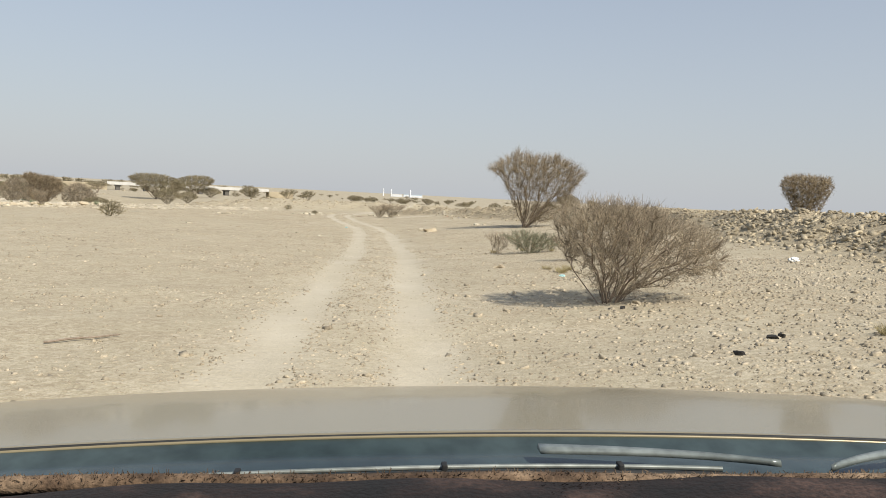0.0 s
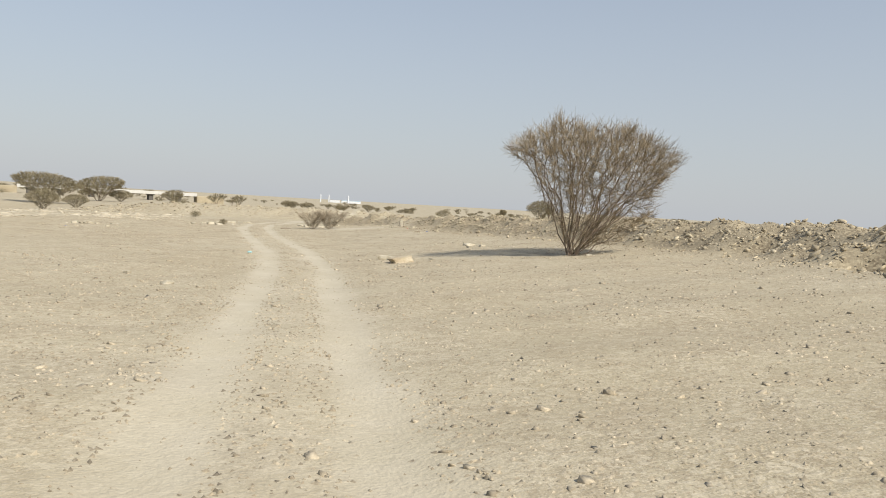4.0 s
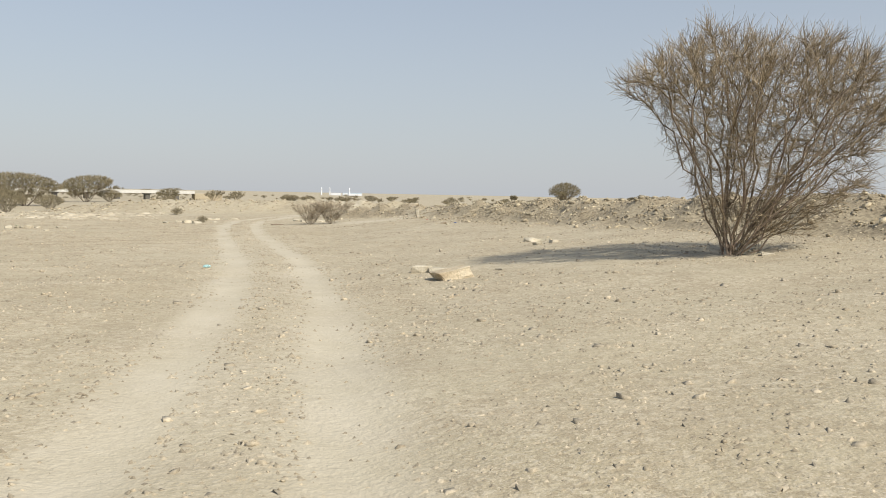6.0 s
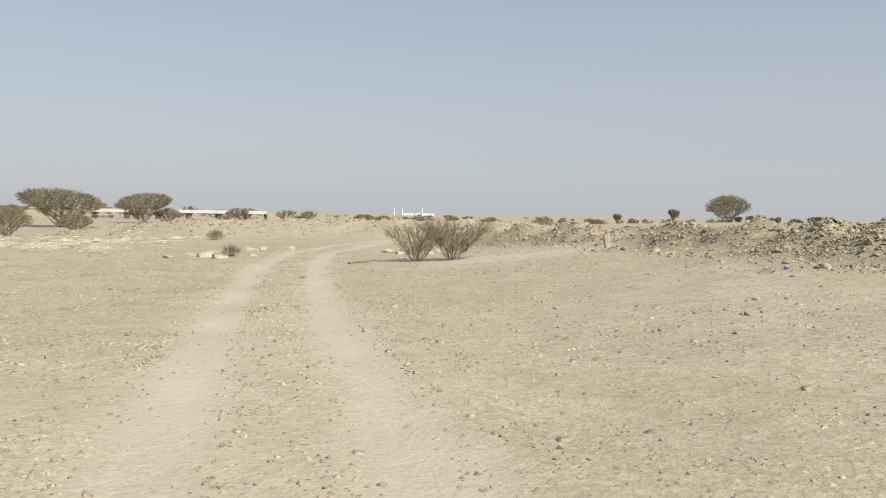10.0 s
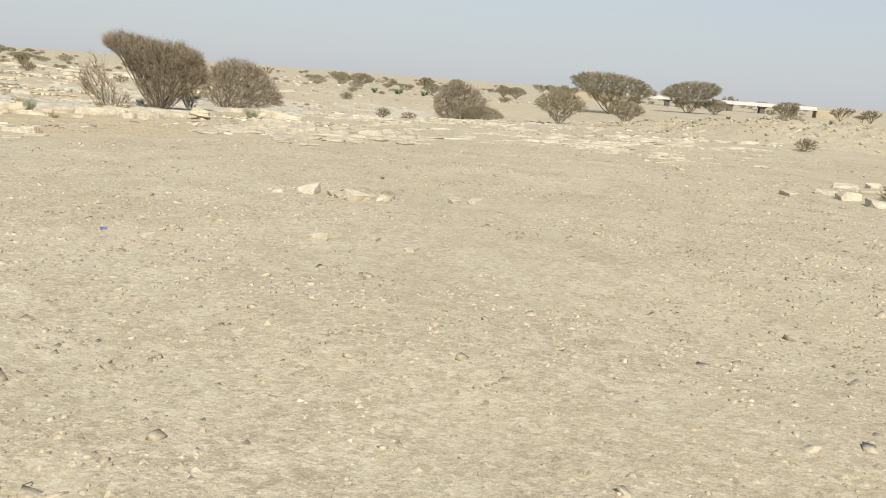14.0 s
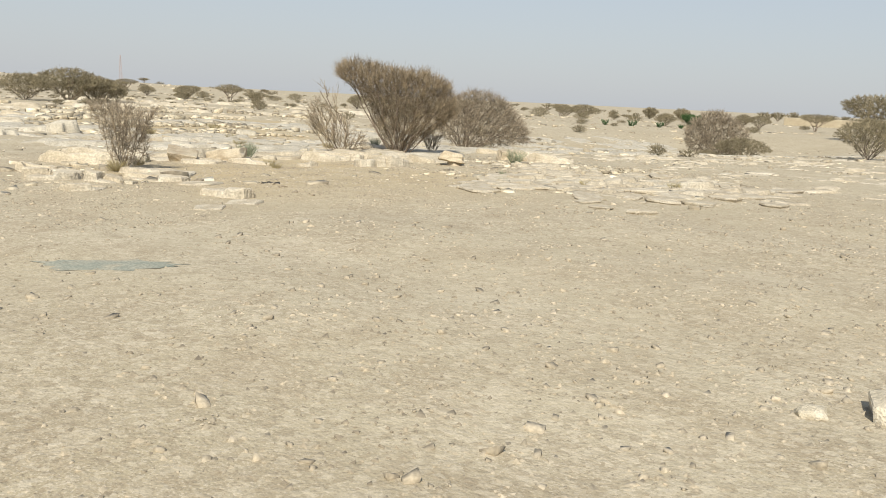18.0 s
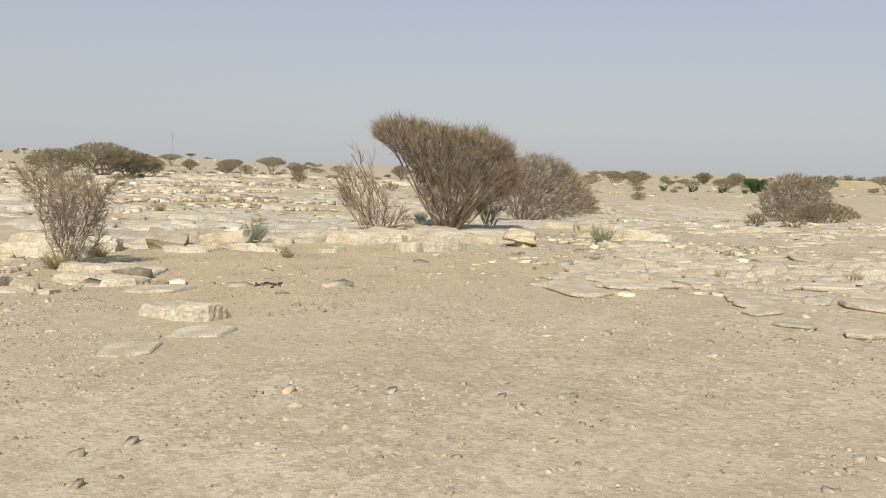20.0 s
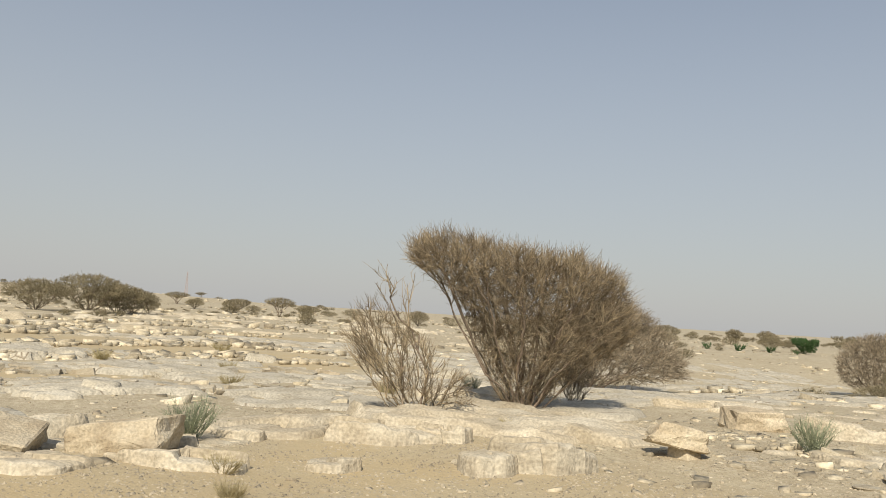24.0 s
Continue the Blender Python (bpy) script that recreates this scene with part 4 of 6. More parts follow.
for k, row in enumerate([
    (-32.9, 84.6, 2.4, 1.5, 0.13, 51, (-2, 1)), (-32.5, 82.2, 0.8, 0.75, 0.16, 40, (-8, 0)), (-32.0, 82.75, 0.34, 0.28, 0.16, 65, (-8, 4)), (-30.3, 81.95, 0.36, 0.5, 0.2, 35, (-8, -4)), (-30.15, 82.25, 0.28, 0.24, 0.17, 80, (-12, 0)), (-30.3, 82.75, 0.62, 0.6, 0.24, 52, (-10, 3)),
    (-31.9, 85.3, 1.1, 1.1, 0.1, 50, (-2, 3)), (-34.9, 86.9, 1.5, 1.3, 0.1, 50, (-2, 2)), (-31.9, 78.0, 0.5, 0.35, 0.12, 50, (-6, 0)), (-32.9, 79.95, 0.42, 0.28, 0.1, 50, (-3, 0)), (-33.0, 80.55, 0.3, 0.24, 0.12, 40, (-4, 0)), (-31.7, 79.3, 0.72, 0.42, 0.1, 45, (-4, 0)), (-31.1, 80.6, 0.3, 0.22, 0.08, 60, (-4, 0)),
    (-30.2, 89.6, 0.8, 0.5, 0.24, 40, (-6, 6)), (-28.9, 86.9, 0.6, 0.4, 0.12, 52, (-4, 2)), (-27.9, 86.4, 0.7, 0.42, 0.1, 60, (-3, 0)), (-33.8, 91.4, 1.2, 0.6, 0.12, 40, (0, 0)), (-25.6, 75.3, 0.5, 0.36, 0.1, 30, (-3, 0)), (-28.6, 75.4, 0.62, 0.42, 0.07, 50, (-3, 2)), (-29.9, 75.9, 0.7, 0.5, 0.07, 40, (-4, 2)), (-30.7, 74.2, 0.9, 0.55, 0.09, 30, (-3, 2)), (-29.4, 73.7, 0.6, 0.42, 0.14, 60, (-5, 0)), (-28.2, 74.2, 0.45, 0.3, 0.12, 20, (-5, 3)), (-32.3, 75.6, 1.1, 0.6, 0.24, 50, (-3, 0)), (-33.6, 76.4, 1.2, 0.7, 0.22, 40, (-3, 2)), (-26.9, 73.4, 0.4, 0.3, 0.1, 75, (-4, 0)),
]):
    ledge_slab(*row, seed=700 + k)
put("standing_stone", stone_mesh("standing_stone", 6, 0.09, 0.08, 0.34, M_GREYROCK, 6), 5.9, 80.6, 0, 0.1, "upright pale stone standing on the bank foot")
put("flat_boulder", hull_rock("flat_boulder", 27, 0.58, 0.36, 0.2, M_BOULDER, 0.75, 2, 2, 0.05), 2.75, 46.9, 20, 0.06, "long pale angular rock beside the track", tilt=(0, -8))
ROCK = [hull_rock("rock", 50 + k, 1, random.Random(k).uniform(0.6, 0.95), random.Random(k + 9).uniform(0.36, 0.62), M_PALE, 0.1 + 0.09 * k, 5, 1, 0.04) for k in range(7)]
BLOCK = [hull_rock("block", 90 + k, 1, random.Random(k).uniform(0.55, 0.95), random.Random(k + 9).uniform(0.3, 0.75), M_BLOCK, 0.45 + 0.08 * k, 1) for k in range(7)]
BROWN = [stone_mesh("brown_rock", 70 + k, 1, 0.8, random.Random(k).uniform(0.5, 0.8), M_BROWNROCK, 9, 2, 0.08) for k in range(4)]
turns = random.Random(3)
for x, y, size in [(1.5, 48.3, 0.13), (1.8, 48.0, 0.1), (2.3, 48.35, 0.34), (2.65, 48.1, 0.34), (2.9, 48.1, 0.2), (3.73, 47.5, 0.13), (6.0, 53.2, 0.24), (6.24, 54.75, 0.38), (5.5, 55.5, 0.15), (6.6, 53.8, 0.2), (5.0, 55.8, 0.12), (8.6, 46.2, 0.2), (9.1, 46.6, 0.16), (8.9, 47.2, 0.13),
                   (-3.0, 39.4, 0.3), (-4.3, 41.6, 0.26), (-11, 47.5, 0.3), (-5.9, 57.4, 0.14), (-5.5, 58.4, 0.18), (-5.2, 58.0, 0.12), (-1.9, 25.6, 0.12), (-2.3, 24.4, 0.16), (-4.4, 27.0, 0.1), (3.9, 6.6, 0.09), (5.3, 8.6, 0.13), (5.0, 9.8, 0.1),
                   (-1.4, 87.2, 0.4), (-0.7, 88.0, 0.3), (0.2, 86.4, 0.3), (0.8, 87.6, 0.35), (1.4, 88.4, 0.3), (-0.9, 85.2, 0.3), (5.2, 79.4, 0.25), (4.6, 78.4, 0.2), (4.0, 76.8, 0.18), (6.0, 71.2, 0.16), (6.4, 70.7, 0.18), (5.7, 67.4, 0.18), (4.0, 65.1, 0.12),
                   (-14.45, 73.3, 0.24), (-14.1, 73.55, 0.25), (-13.8, 73.3, 0.2), (-14.8, 73.0, 0.22), (-13.45, 73.3, 0.24), (-13.2, 73.6, 0.2), (-12.35, 74.9, 0.36), (-12.6, 74.7, 0.2), (-11.4, 71.0, 0.2), (-11.9, 70.6, 0.24), (-10.8, 70.9, 0.2), (-13.1, 69.2, 0.2),
                   (-7.8, 82.9, 0.4), (-7.1, 82.2, 0.36), (-8.3, 83.5, 0.3), (-7.4, 84.1, 0.34), (-8.9, 82.6, 0.26), (-6.2, 83.6, 0.2), (-8.2, 86.5, 0.36), (-7.6, 87.0, 0.3), (-7.0, 88.1, 0.32), (-6.2, 89.6, 0.3), (-5.8, 91.0, 0.26), (-6.9, 90.2, 0.24),
                   (-27.7, 74.5, 0.26), (-28.0, 74.9, 0.2), (-25.7, 85.0, 0.28), (-24.6, 85.2, 0.34), (-30.3, 83.0, 0.12), (-29.5, 84.2, 0.14), (-29.0, 83.3, 0.12)]:
    size *= 1.25 if (-10 < x < 2 and y > 80) or (-16 < x < -12.5 and 73 < y < 77) else 0.95 if x > 0 and 45 < y < 60 else 0.72
    put("rock", turns.choice(ROCK), x, y, turns.uniform(0, 360), -0.05 * size, "pale angular limestone rock on stony ground", "rock", "loose pale rocks", (turns.uniform(-8, 8), turns.uniform(-8, 8)), size)
for x, y, size in [(3.6, 11.3, 0.07), (2.64, 17.9, 0.1), (2.5, 18.0, 0.05), (5.5, 99, 0.5), (4.4, 6.5, 0.1), (-13.6, 73.75, 0.2), (-13.35, 73.9, 0.14), (-27.0, 77.0, 0.06), (-26.4, 76.9, 0.08), (5.6, 68.3, 0.16), (6.2, 86.0, 0.35), (-27.9, 75.9, 0.1)]:
    put("brown_rock", turns.choice(BROWN), x, y, turns.uniform(0, 360), -0.05 * size, "dark brown weathered stone on sand", "rock", "dark stones", (0, 0), size)

for _ in range(70):
    x, y = -28.0 + turns.gauss(0, 1.5), 88.0 + turns.gauss(0, 0.9)
    size = 0.08 + 0.2 * turns.random() ** 2
    put("rock", turns.choice(ROCK), x, y, turns.uniform(0, 360), -0.05 * size, "pale angular limestone rock broken from the ledge", "rock", "loose pale rocks", (turns.uniform(-14, 14), turns.uniform(-14, 14)), size)

# Limestone plates round the wind-swept tree and in the broken pavement.
SLAB = [slab_mesh("limestone_slab", 100 + k, 1, random.Random(k).uniform(0.55, 0.9), 0.14, M_LIME, 9 + k % 5) for k in range(8)]
GREY = [slab_mesh("grey_slab", 130 + k, 1, random.Random(k).uniform(0.5, 0.9), 0.1, M_GREYROCK, 9 + k % 5) for k in range(5)]
for x, y, size in [(-31.3, 80.7, 0.42), (-32.9, 80.2, 0.45), (-27.6, 75.8, 0.5), (-24.6, 75.0, 0.4), (-24.2, 74.2, 0.35), (-29.2, 76.0, 0.7), (-30.3, 81.9, 0.5), (-28.9, 87.0, 0.5), (-29.6, 85.4, 0.3)]:
    put("limestone_slab", turns.choice(SLAB), x, y, turns.uniform(0, 360), -0.03, "flat pale limestone slab, worn at the edges, half in sand", "rock", "limestone slabs", (turns.uniform(-2, 2), turns.uniform(-2, 2)), size)


def join_copies(name, sources, spots, mat, label, category, lean=0.0):
    """Many pieces in one mesh: each spot is x, y, z, turn, scale and flatness."""
    vs, fs, base = [], [], 0
    data = []
    for me in sources:
        v = np.empty(len(me.vertices) * 3, np.float32)
        me.vertices.foreach_get("co", v)
        f = np.empty(len(me.polygons) * 3, np.int32)
        me.polygons.foreach_get("vertices", f)
        data.append((v.reshape(-1, 3), f.reshape(-1, 3)))
    spots = np.asarray(spots, float)
    for k, (v, f) in enumerate(data):
        q = spots[k :: len(data)]
        if not len(q):
            continue
        c, s_ = np.cos(q[:, 3])[:, None], np.sin(q[:, 3])[:, None]
        x, y, z = v[None, :, 0], v[None, :, 1], v[None, :, 2]
        size = q[:, 4][:, None]
        lean_x, lean_y = lean * np.sin(q[:, 3:4] * 7), lean * np.cos(q[:, 3:4] * 11)
        vv = np.stack([(x * c - y * s_) * size + q[:, :1], (x * s_ + y * c) * size + q[:, 1:2], (z * q[:, 5][:, None] + lean_x * x + lean_y * y) * size + q[:, 2:3]], -1)
        vs.append(vv.reshape(-1, 3))
        fs.append((f[None] + (np.arange(len(q)) * len(v))[:, None, None] + base).reshape(-1, 3))
        base += len(q) * len(v)
    ob = new(name, mesh_of(name, np.concatenate(vs), np.concatenate(fs), mat))
    return tagged(ob, label, category, kind="stuff")


def chip(seed, mat, sub=1):
    return hull_rock("chip", seed, 1.1, random.Random(seed).uniform(0.65, 1.05), random.Random(seed + 1).uniform(0.5, 0.9), mat, 0.7, 1)


CHIPS = [chip(200 + k, M_GRAVEL) for k in range(6)]
BITS = []
for k in range(5):
    bm = bmesh.new()
    r = random.Random(k)
    bmesh.ops.create_cone(bm, segments=3, radius1=1.1, radius2=0.6, depth=0.8, cap_ends=True)
    for v in bm.verts:
        v.co = (v.co.x * r.uniform(0.6, 1.2), v.co.y * r.uniform(0.5, 1.1), (v.co.z + 0.15) * r.uniform(0.6, 1.3))
    bmesh.ops.triangulate(bm, faces=bm.faces[:])
    BITS.append(bm_mesh("bit", bm, M_GRAVEL))
GRIT = []
for k in range(8):
    r = random.Random(60 + k)
    around = [(math.cos(2.094 * m + r.uniform(-0.5, 0.5)) * r.uniform(0.7, 1.25), math.sin(2.094 * m + r.uniform(-0.5, 0.5)) * r.uniform(0.7, 1.25), -0.1) for m in range(3)]
    GRIT.append(mesh_of("grit", around + [(r.uniform(-0.45, 0.45), r.uniform(-0.45, 0.45), r.uniform(0.6, 1.0))], [(0, 1, 3), (1, 2, 3), (2, 0, 3)], M_GRAVEL))
gr = np.random.RandomState(5)


def scatter(n, x0, x1, y0, y1, chance, small, large, power=3.0):
    x, y = gr.uniform(x0, x1, n), gr.uniform(y0, y1, n)
    keep = gr.rand(n) < chance(x, y) * (1 - 0.85 * sandy(x, y) * (small > 0.018))
    x, y = x[keep], y[keep]
    size = small + (large - small) * gr.rand(len(x)) ** power
    return np.stack([x, y, height(x, y) - 0.12 * size, gr.uniform(0, 6.28, len(x)), size, gr.uniform(0.5, 1.0, len(x))], -1)


def off_rut(x, y):
    d = x - np.interp(y, TRACK_Y, TRACK_X)
    rut_ = np.exp(-((np.abs(np.abs(d) - 0.78) / 0.34) ** 4)) * ease(124, 112, y)
    patch = np.clip(0.62 + 0.55 * waves(x, y, 6.0, 21), 0.06, 1)
    return np.where(np.abs(d) < 0.5, 0.9, patch) * (1 - 0.97 * rut_)


def near_road(x, y):
    d = np.abs(x - np.interp(y, TRACK_Y, TRACK_X))
    return off_rut(x, y) * np.exp(-d / 7)


join_copies("gravel", BITS, np.concatenate([scatter(34000, -7, 11, 2.5, 24, near_road, 0.014, 0.042), scatter(9000, 2, 11, 4, 17, lambda x, y: ease(1.5, 4, x), 0.02, 0.06, 2), scatter(30000, -10, 11, 1, 75, near_road, 0.016, 0.055), scatter(22000, -30, -2, 58, 90, off_rut, 0.015, 0.055)]), M_GRAVEL, "loose pale gravel strewn over the desert floor", "gravel")
cover = lambda x, y: np.clip(off_rut(x, y) * 1.3 + 0.12, 0, 1)
join_copies("grit", GRIT, np.concatenate([scatter(190000, -11, 12, 2, 78, lambda x, y: cover(x, y) * np.exp(-np.abs(x) / 14), 0.013, 0.036, 1.8), scatter(120000, -33, -3, 58, 94, cover, 0.013, 0.036, 1.8), scatter(60000, -36, -23, 72, 88, cover, 0.011, 0.032, 1.8), scatter(70000, -18, 14, 24, 100, cover, 0.02, 0.05, 2)]), M_GRAVEL, "fine pale stone grit covering the desert floor", "gravel")
join_copies("pebble_scatter", CHIPS, np.concatenate([scatter(26000, -22, 14, 0, 100, off_rut, 0.015, 0.08, 3.0), scatter(9000, -36, -3, 60, 100, off_rut, 0.015, 0.08, 3.5), scatter(2500, -2, 9, 3, 16, lambda x, y: ease(1.5, 4, x), 0.02, 0.075, 3.5)]), M_GRAVEL, "scattered fist-sized pale stones", "stones", 0.35)
bank_chance = lambda x, y: rubble(x, y) ** 1.5
join_copies("bank_rubble", CHIPS, np.concatenate([scatter(46000, 2, 21, 6, 98, bank_chance, 0.02, 0.14, 3.6), scatter(13000, 5, 18, 8, 30, bank_chance, 0.03, 0.16, 2.2), scatter(9000, 7, 12, 64, 74, bank_chance, 0.015, 0.07, 2.5), scatter(1800, 4, 20, 8, 96, bank_chance, 0.08, 0.24, 2.8), scatter(26000, 4, 20, 30, 96, bank_chance, 0.02, 0.08, 2.5)]), M_RUBBLE, "brown broken rubble heaped on the bank", "rubble", 0.5)
mound_chance = lambda x, y: np.clip(1.2 - to_line(x, y, MOUND)[0] / 5, 0, 1)
join_copies("mound_rubble", CHIPS, scatter(12000, -28, 12, 102, 122, mound_chance, 0.03, 0.2, 3), M_RUBBLE, "pale broken stones strewn over the low mound", "rubble", 0.4)
join_copies("bank_grit", BITS, scatter(45000, 2, 22, 6, 98, bank_chance, 0.015, 0.07), M_RUBBLE, "brown grit and earth clods on the bank", "rubble")
# Low plates in broken pavement, and blocky ledges on the western rock field.
field = lambda x, y: np.clip(0.35 + 0.8 * waves(x, y, 7.0, 33), 0.04, 1) * ease(-34, -38, x - 0.25 * (y - 80)) * ease(165, 125, y)


def outcrop(name, x0, x1, y0, y1, step, cell, stand, mat, label, tilt=0.12, gap=0.05, seed=1, along=(0.3, 0.95), stretch=1.7):
    """Bedrock broken into blocks by joints: each block stands as high over the ground as stand() says at its middle, or is buried."""
    xs, ys = np.arange(x0, x1, step), np.arange(y0, y1, step)
    X_, Y_ = np.meshgrid(xs, ys)
    x, y = X_.ravel(), Y_.ravel()
    wx, wy = x + 0.22 * cell * waves(x, y, cell * 1.4, seed), y + 0.22 * cell * waves(x, y, cell * 1.4, seed + 1)
    a, b = along
    u, v = (wx * a + wy * b) / (cell * stretch), (-wx * b + wy * a) / cell
    iu, iv = np.floor(u), np.floor(v)
    first, second = np.full(x.shape, 9.0), np.full(x.shape, 9.0)
    su, sv, key = 0 * x, 0 * x, 0 * x

    def chance(p, q, k):
        return np.modf(np.abs(np.sin(p * 127.1 + q * 311.7 + k * 74.7 + seed) * 43758.5453))[0]

    for du in (-1, 0, 1):
        for dv in (-1, 0, 1):
            p, q = iu + du, iv + dv
            cu, cv = p + 0.12 + 0.76 * chance(p, q, 1), q + 0.12 + 0.76 * chance(p, q, 2)
            d = np.hypot(u - cu, (v - cv))
            nearer = d < first
            second = np.where(nearer, first, np.minimum(second, d))
            su, sv, key = np.where(nearer, cu, su), np.where(nearer, cv, sv), np.where(nearer, chance(p, q, 3), key)
            first = np.where(nearer, d, first)
    mu, mv = su * cell * stretch, sv * cell
    mx, my = mu * a - mv * b, mu * b + mv * a
    up = stand(mx, my, key)
    inner_ = np.minimum(np.minimum(mx - x0, x1 - mx), np.minimum(my - y0, y1 - my)) > 1.9 * cell
    up = np.where(inner_ & (sandy(mx, my) < 0.4), up, -1)
    lean = tilt * (np.sin(key * 40) * (x - mx) + np.cos(key * 57) * (y - my))
    edge = (second - first) * cell
    worn = ease(0.0, gap * 2.2, edge)
    rise = up * (0.86 + 0.14 * worn) - (1 - ease(0, gap, edge)) * (0.14 + 0.9 * np.maximum(up, 0)) + lean * np.clip(up * 6, 0, 1) + 0.018 * waves(x, y, 0.5, 61) + 0.008 * waves(x, y, 0.17, 62)
    z = height(x, y) + np.where(up > 0, rise, -0.15)
    n1, n2 = len(xs), len(ys)
    k = np.arange(n1 * n2).reshape(n2, n1)
    q = np.stack([k[:-1, :-1], k[:-1, 1:], k[1:, 1:], k[1:, :-1]], -1).reshape(-1, 4)
    over = (up > 0)
    q = q[over[q].any(1)]
    used = np.unique(q)
    back = np.full(n1 * n2, -1)
    back[used] = np.arange(len(used))
    ob = new(name, mesh_of(name, np.stack([x, y, z], -1)[used], back[q], mat))
    return tagged(ob, label, "rock outcrop", kind="stuff")


def blob(x, y, cx, cy, rx, ry, turn=0.0):
    c, s_ = math.cos(turn), math.sin(turn)
    p, q = ((x - cx) * c + (y - cy) * s_) / rx, (-(x - cx) * s_ + (y - cy) * c) / ry
    return 1 - (p * p + q * q)


# The ledge under the wind-swept tree.
tree_ledge = lambda x, y, k: 0.11 * np.clip(np.maximum(np.maximum(blob(x, y, -35.8, 86.8, 2.6, 1.5, 0.9), blob(x, y, -30.9, 82.6, 1.2, 0.75, 0.9)), np.maximum(blob(x, y, -33.4, 80.6, 2.2, 0.8, 0.8), blob(x, y, -33.6, 77.6, 1.7, 0.9, 0.6))), -0.5, 0.75) + 0.05 * k - 0.03
outcrop("tree_ledge", -39, -28.5, 75.5, 90, 0.055, 0.85, tree_ledge, M_LIME, "cracked pale limestone ledge rising out of the sand", 0.2, 0.09, 3)
# Terraces that step away to the west, each with a broken edge towards the track.


def terraces(x, y, k):
    u = -(x + 36.5) + 0.22 * (y - 84) + 0.9 * waves(x, y, 11, 71)
    s_ = np.mod(u, 4.4) / 4.4
    h = 0.2 * (1 - s_ / 0.26) * np.clip(0.3 + 1.0 * waves(x, y, 8, 72), 0, 1.2) + 0.13 * (k - 0.6)
    return np.where(u > 0, h, -1) * ease(-1, 2, u)


outcrop("rock_terrace", -50, -36, 74, 98, 0.065, 0.5, terraces, M_GREYROCK, "stepped terraces of weathered limestone with broken edges", 0.24, 0.10, 5)
outcrop("rock_terrace", -66, -50, 74, 102, 0.13, 0.6, terraces, M_LIME, "stepped terraces of weathered limestone with broken edges", 0.24, 0.14, 6)
flats = lambda x, y, k: np.where(-(x + 33.5) + 0.22 * (y - 84) > 0, 0.07 * (waves(x, y, 6, 75) + 0.35) + 0.04 * (k - 0.5), -1)
outcrop("grey_plates", -64, -31, 74, 142, 0.18, 1.5, flats, M_GREYROCK, "smooth grey-white sheets of bare limestone", 0.03, 0.12, 9)
pave = lambda x, y, k: -0.3 * ease(0.5, -0.3, x + 27 + 0.48 * (y - 83)) + 0.09 * (blob(x, y, -25.0, 83.8, 4.8, 3.4, 0.5) + 0.9 * waves(x, y, 3.0, 31) - 0.1) + 0.06 * (k - 0.5)
outcrop("broken_pavement", -31, -18.5, 78, 91, 0.06, 0.42, pave, M_LIME, "broken pavement of flat pale limestone plates", 0.12, 0.075, 11)
belt = lambda x, y, k: 0.09 * (0.75 * waves(x, y, 4, 34) + 0.35 * waves(x, y, 11, 36) + 0.75 * ease(85, 93, y + 0.3 * (x + 25)) - 1.2 * ease(106, 118, y) - 1.3 * ease(-14, -7, x) - 0.95) + 0.08 * (k - 0.55)
outcrop("rock_belt", -40, -6, 84, 116, 0.12, 0.55, belt, M_LIME, "low belt of broken pale limestone across the slope", 0.16, 0.12, 13)
west = lambda x, y, k: 0.26 * (waves(x, y, 9, 81) + 0.6 * waves(x, y * 0.5, 5, 82) - 0.75) + 0.34 * (k - 0.5)
outcrop("far_terrace", -112, -62, 66, 135, 0.28, 0.9, west, M_LIME, "far limestone outcrops on the rising plain", 0.06, 0.12, 15)
LEDGE = [hull_rock("limestone_block", 400 + k, 1.5, random.Random(k).uniform(0.45, 0.8), random.Random(k + 5).uniform(0.35, 0.7), (M_LIME, M_GREYROCK, M_LIME, M_BROWNROCK)[k % 4], 0.45 + 0.07 * k, 3, 1, 0.03) for k in range(7)]
plates = random.Random(17)
for _ in range(190):
    x, y = -25 + plates.gauss(0, 2.4), 83.8 + plates.gauss(0, 1.9)
    if x < -20 and y > 80 and x + 27 + 0.48 * (y - 83) > 0 and sandy(np.array([x]), np.array([y]))[0] < 0.3:
        put("pavement_plate", plates.choice(SLAB), x, y, plates.uniform(0, 360), 0.0, "flat cracked plate of pale limestone pavement", "rock", "pavement plates", (plates.uniform(-3, 3), plates.uniform(-3, 3)), plates.uniform(0.16, 0.5))
ledge_rocks = []
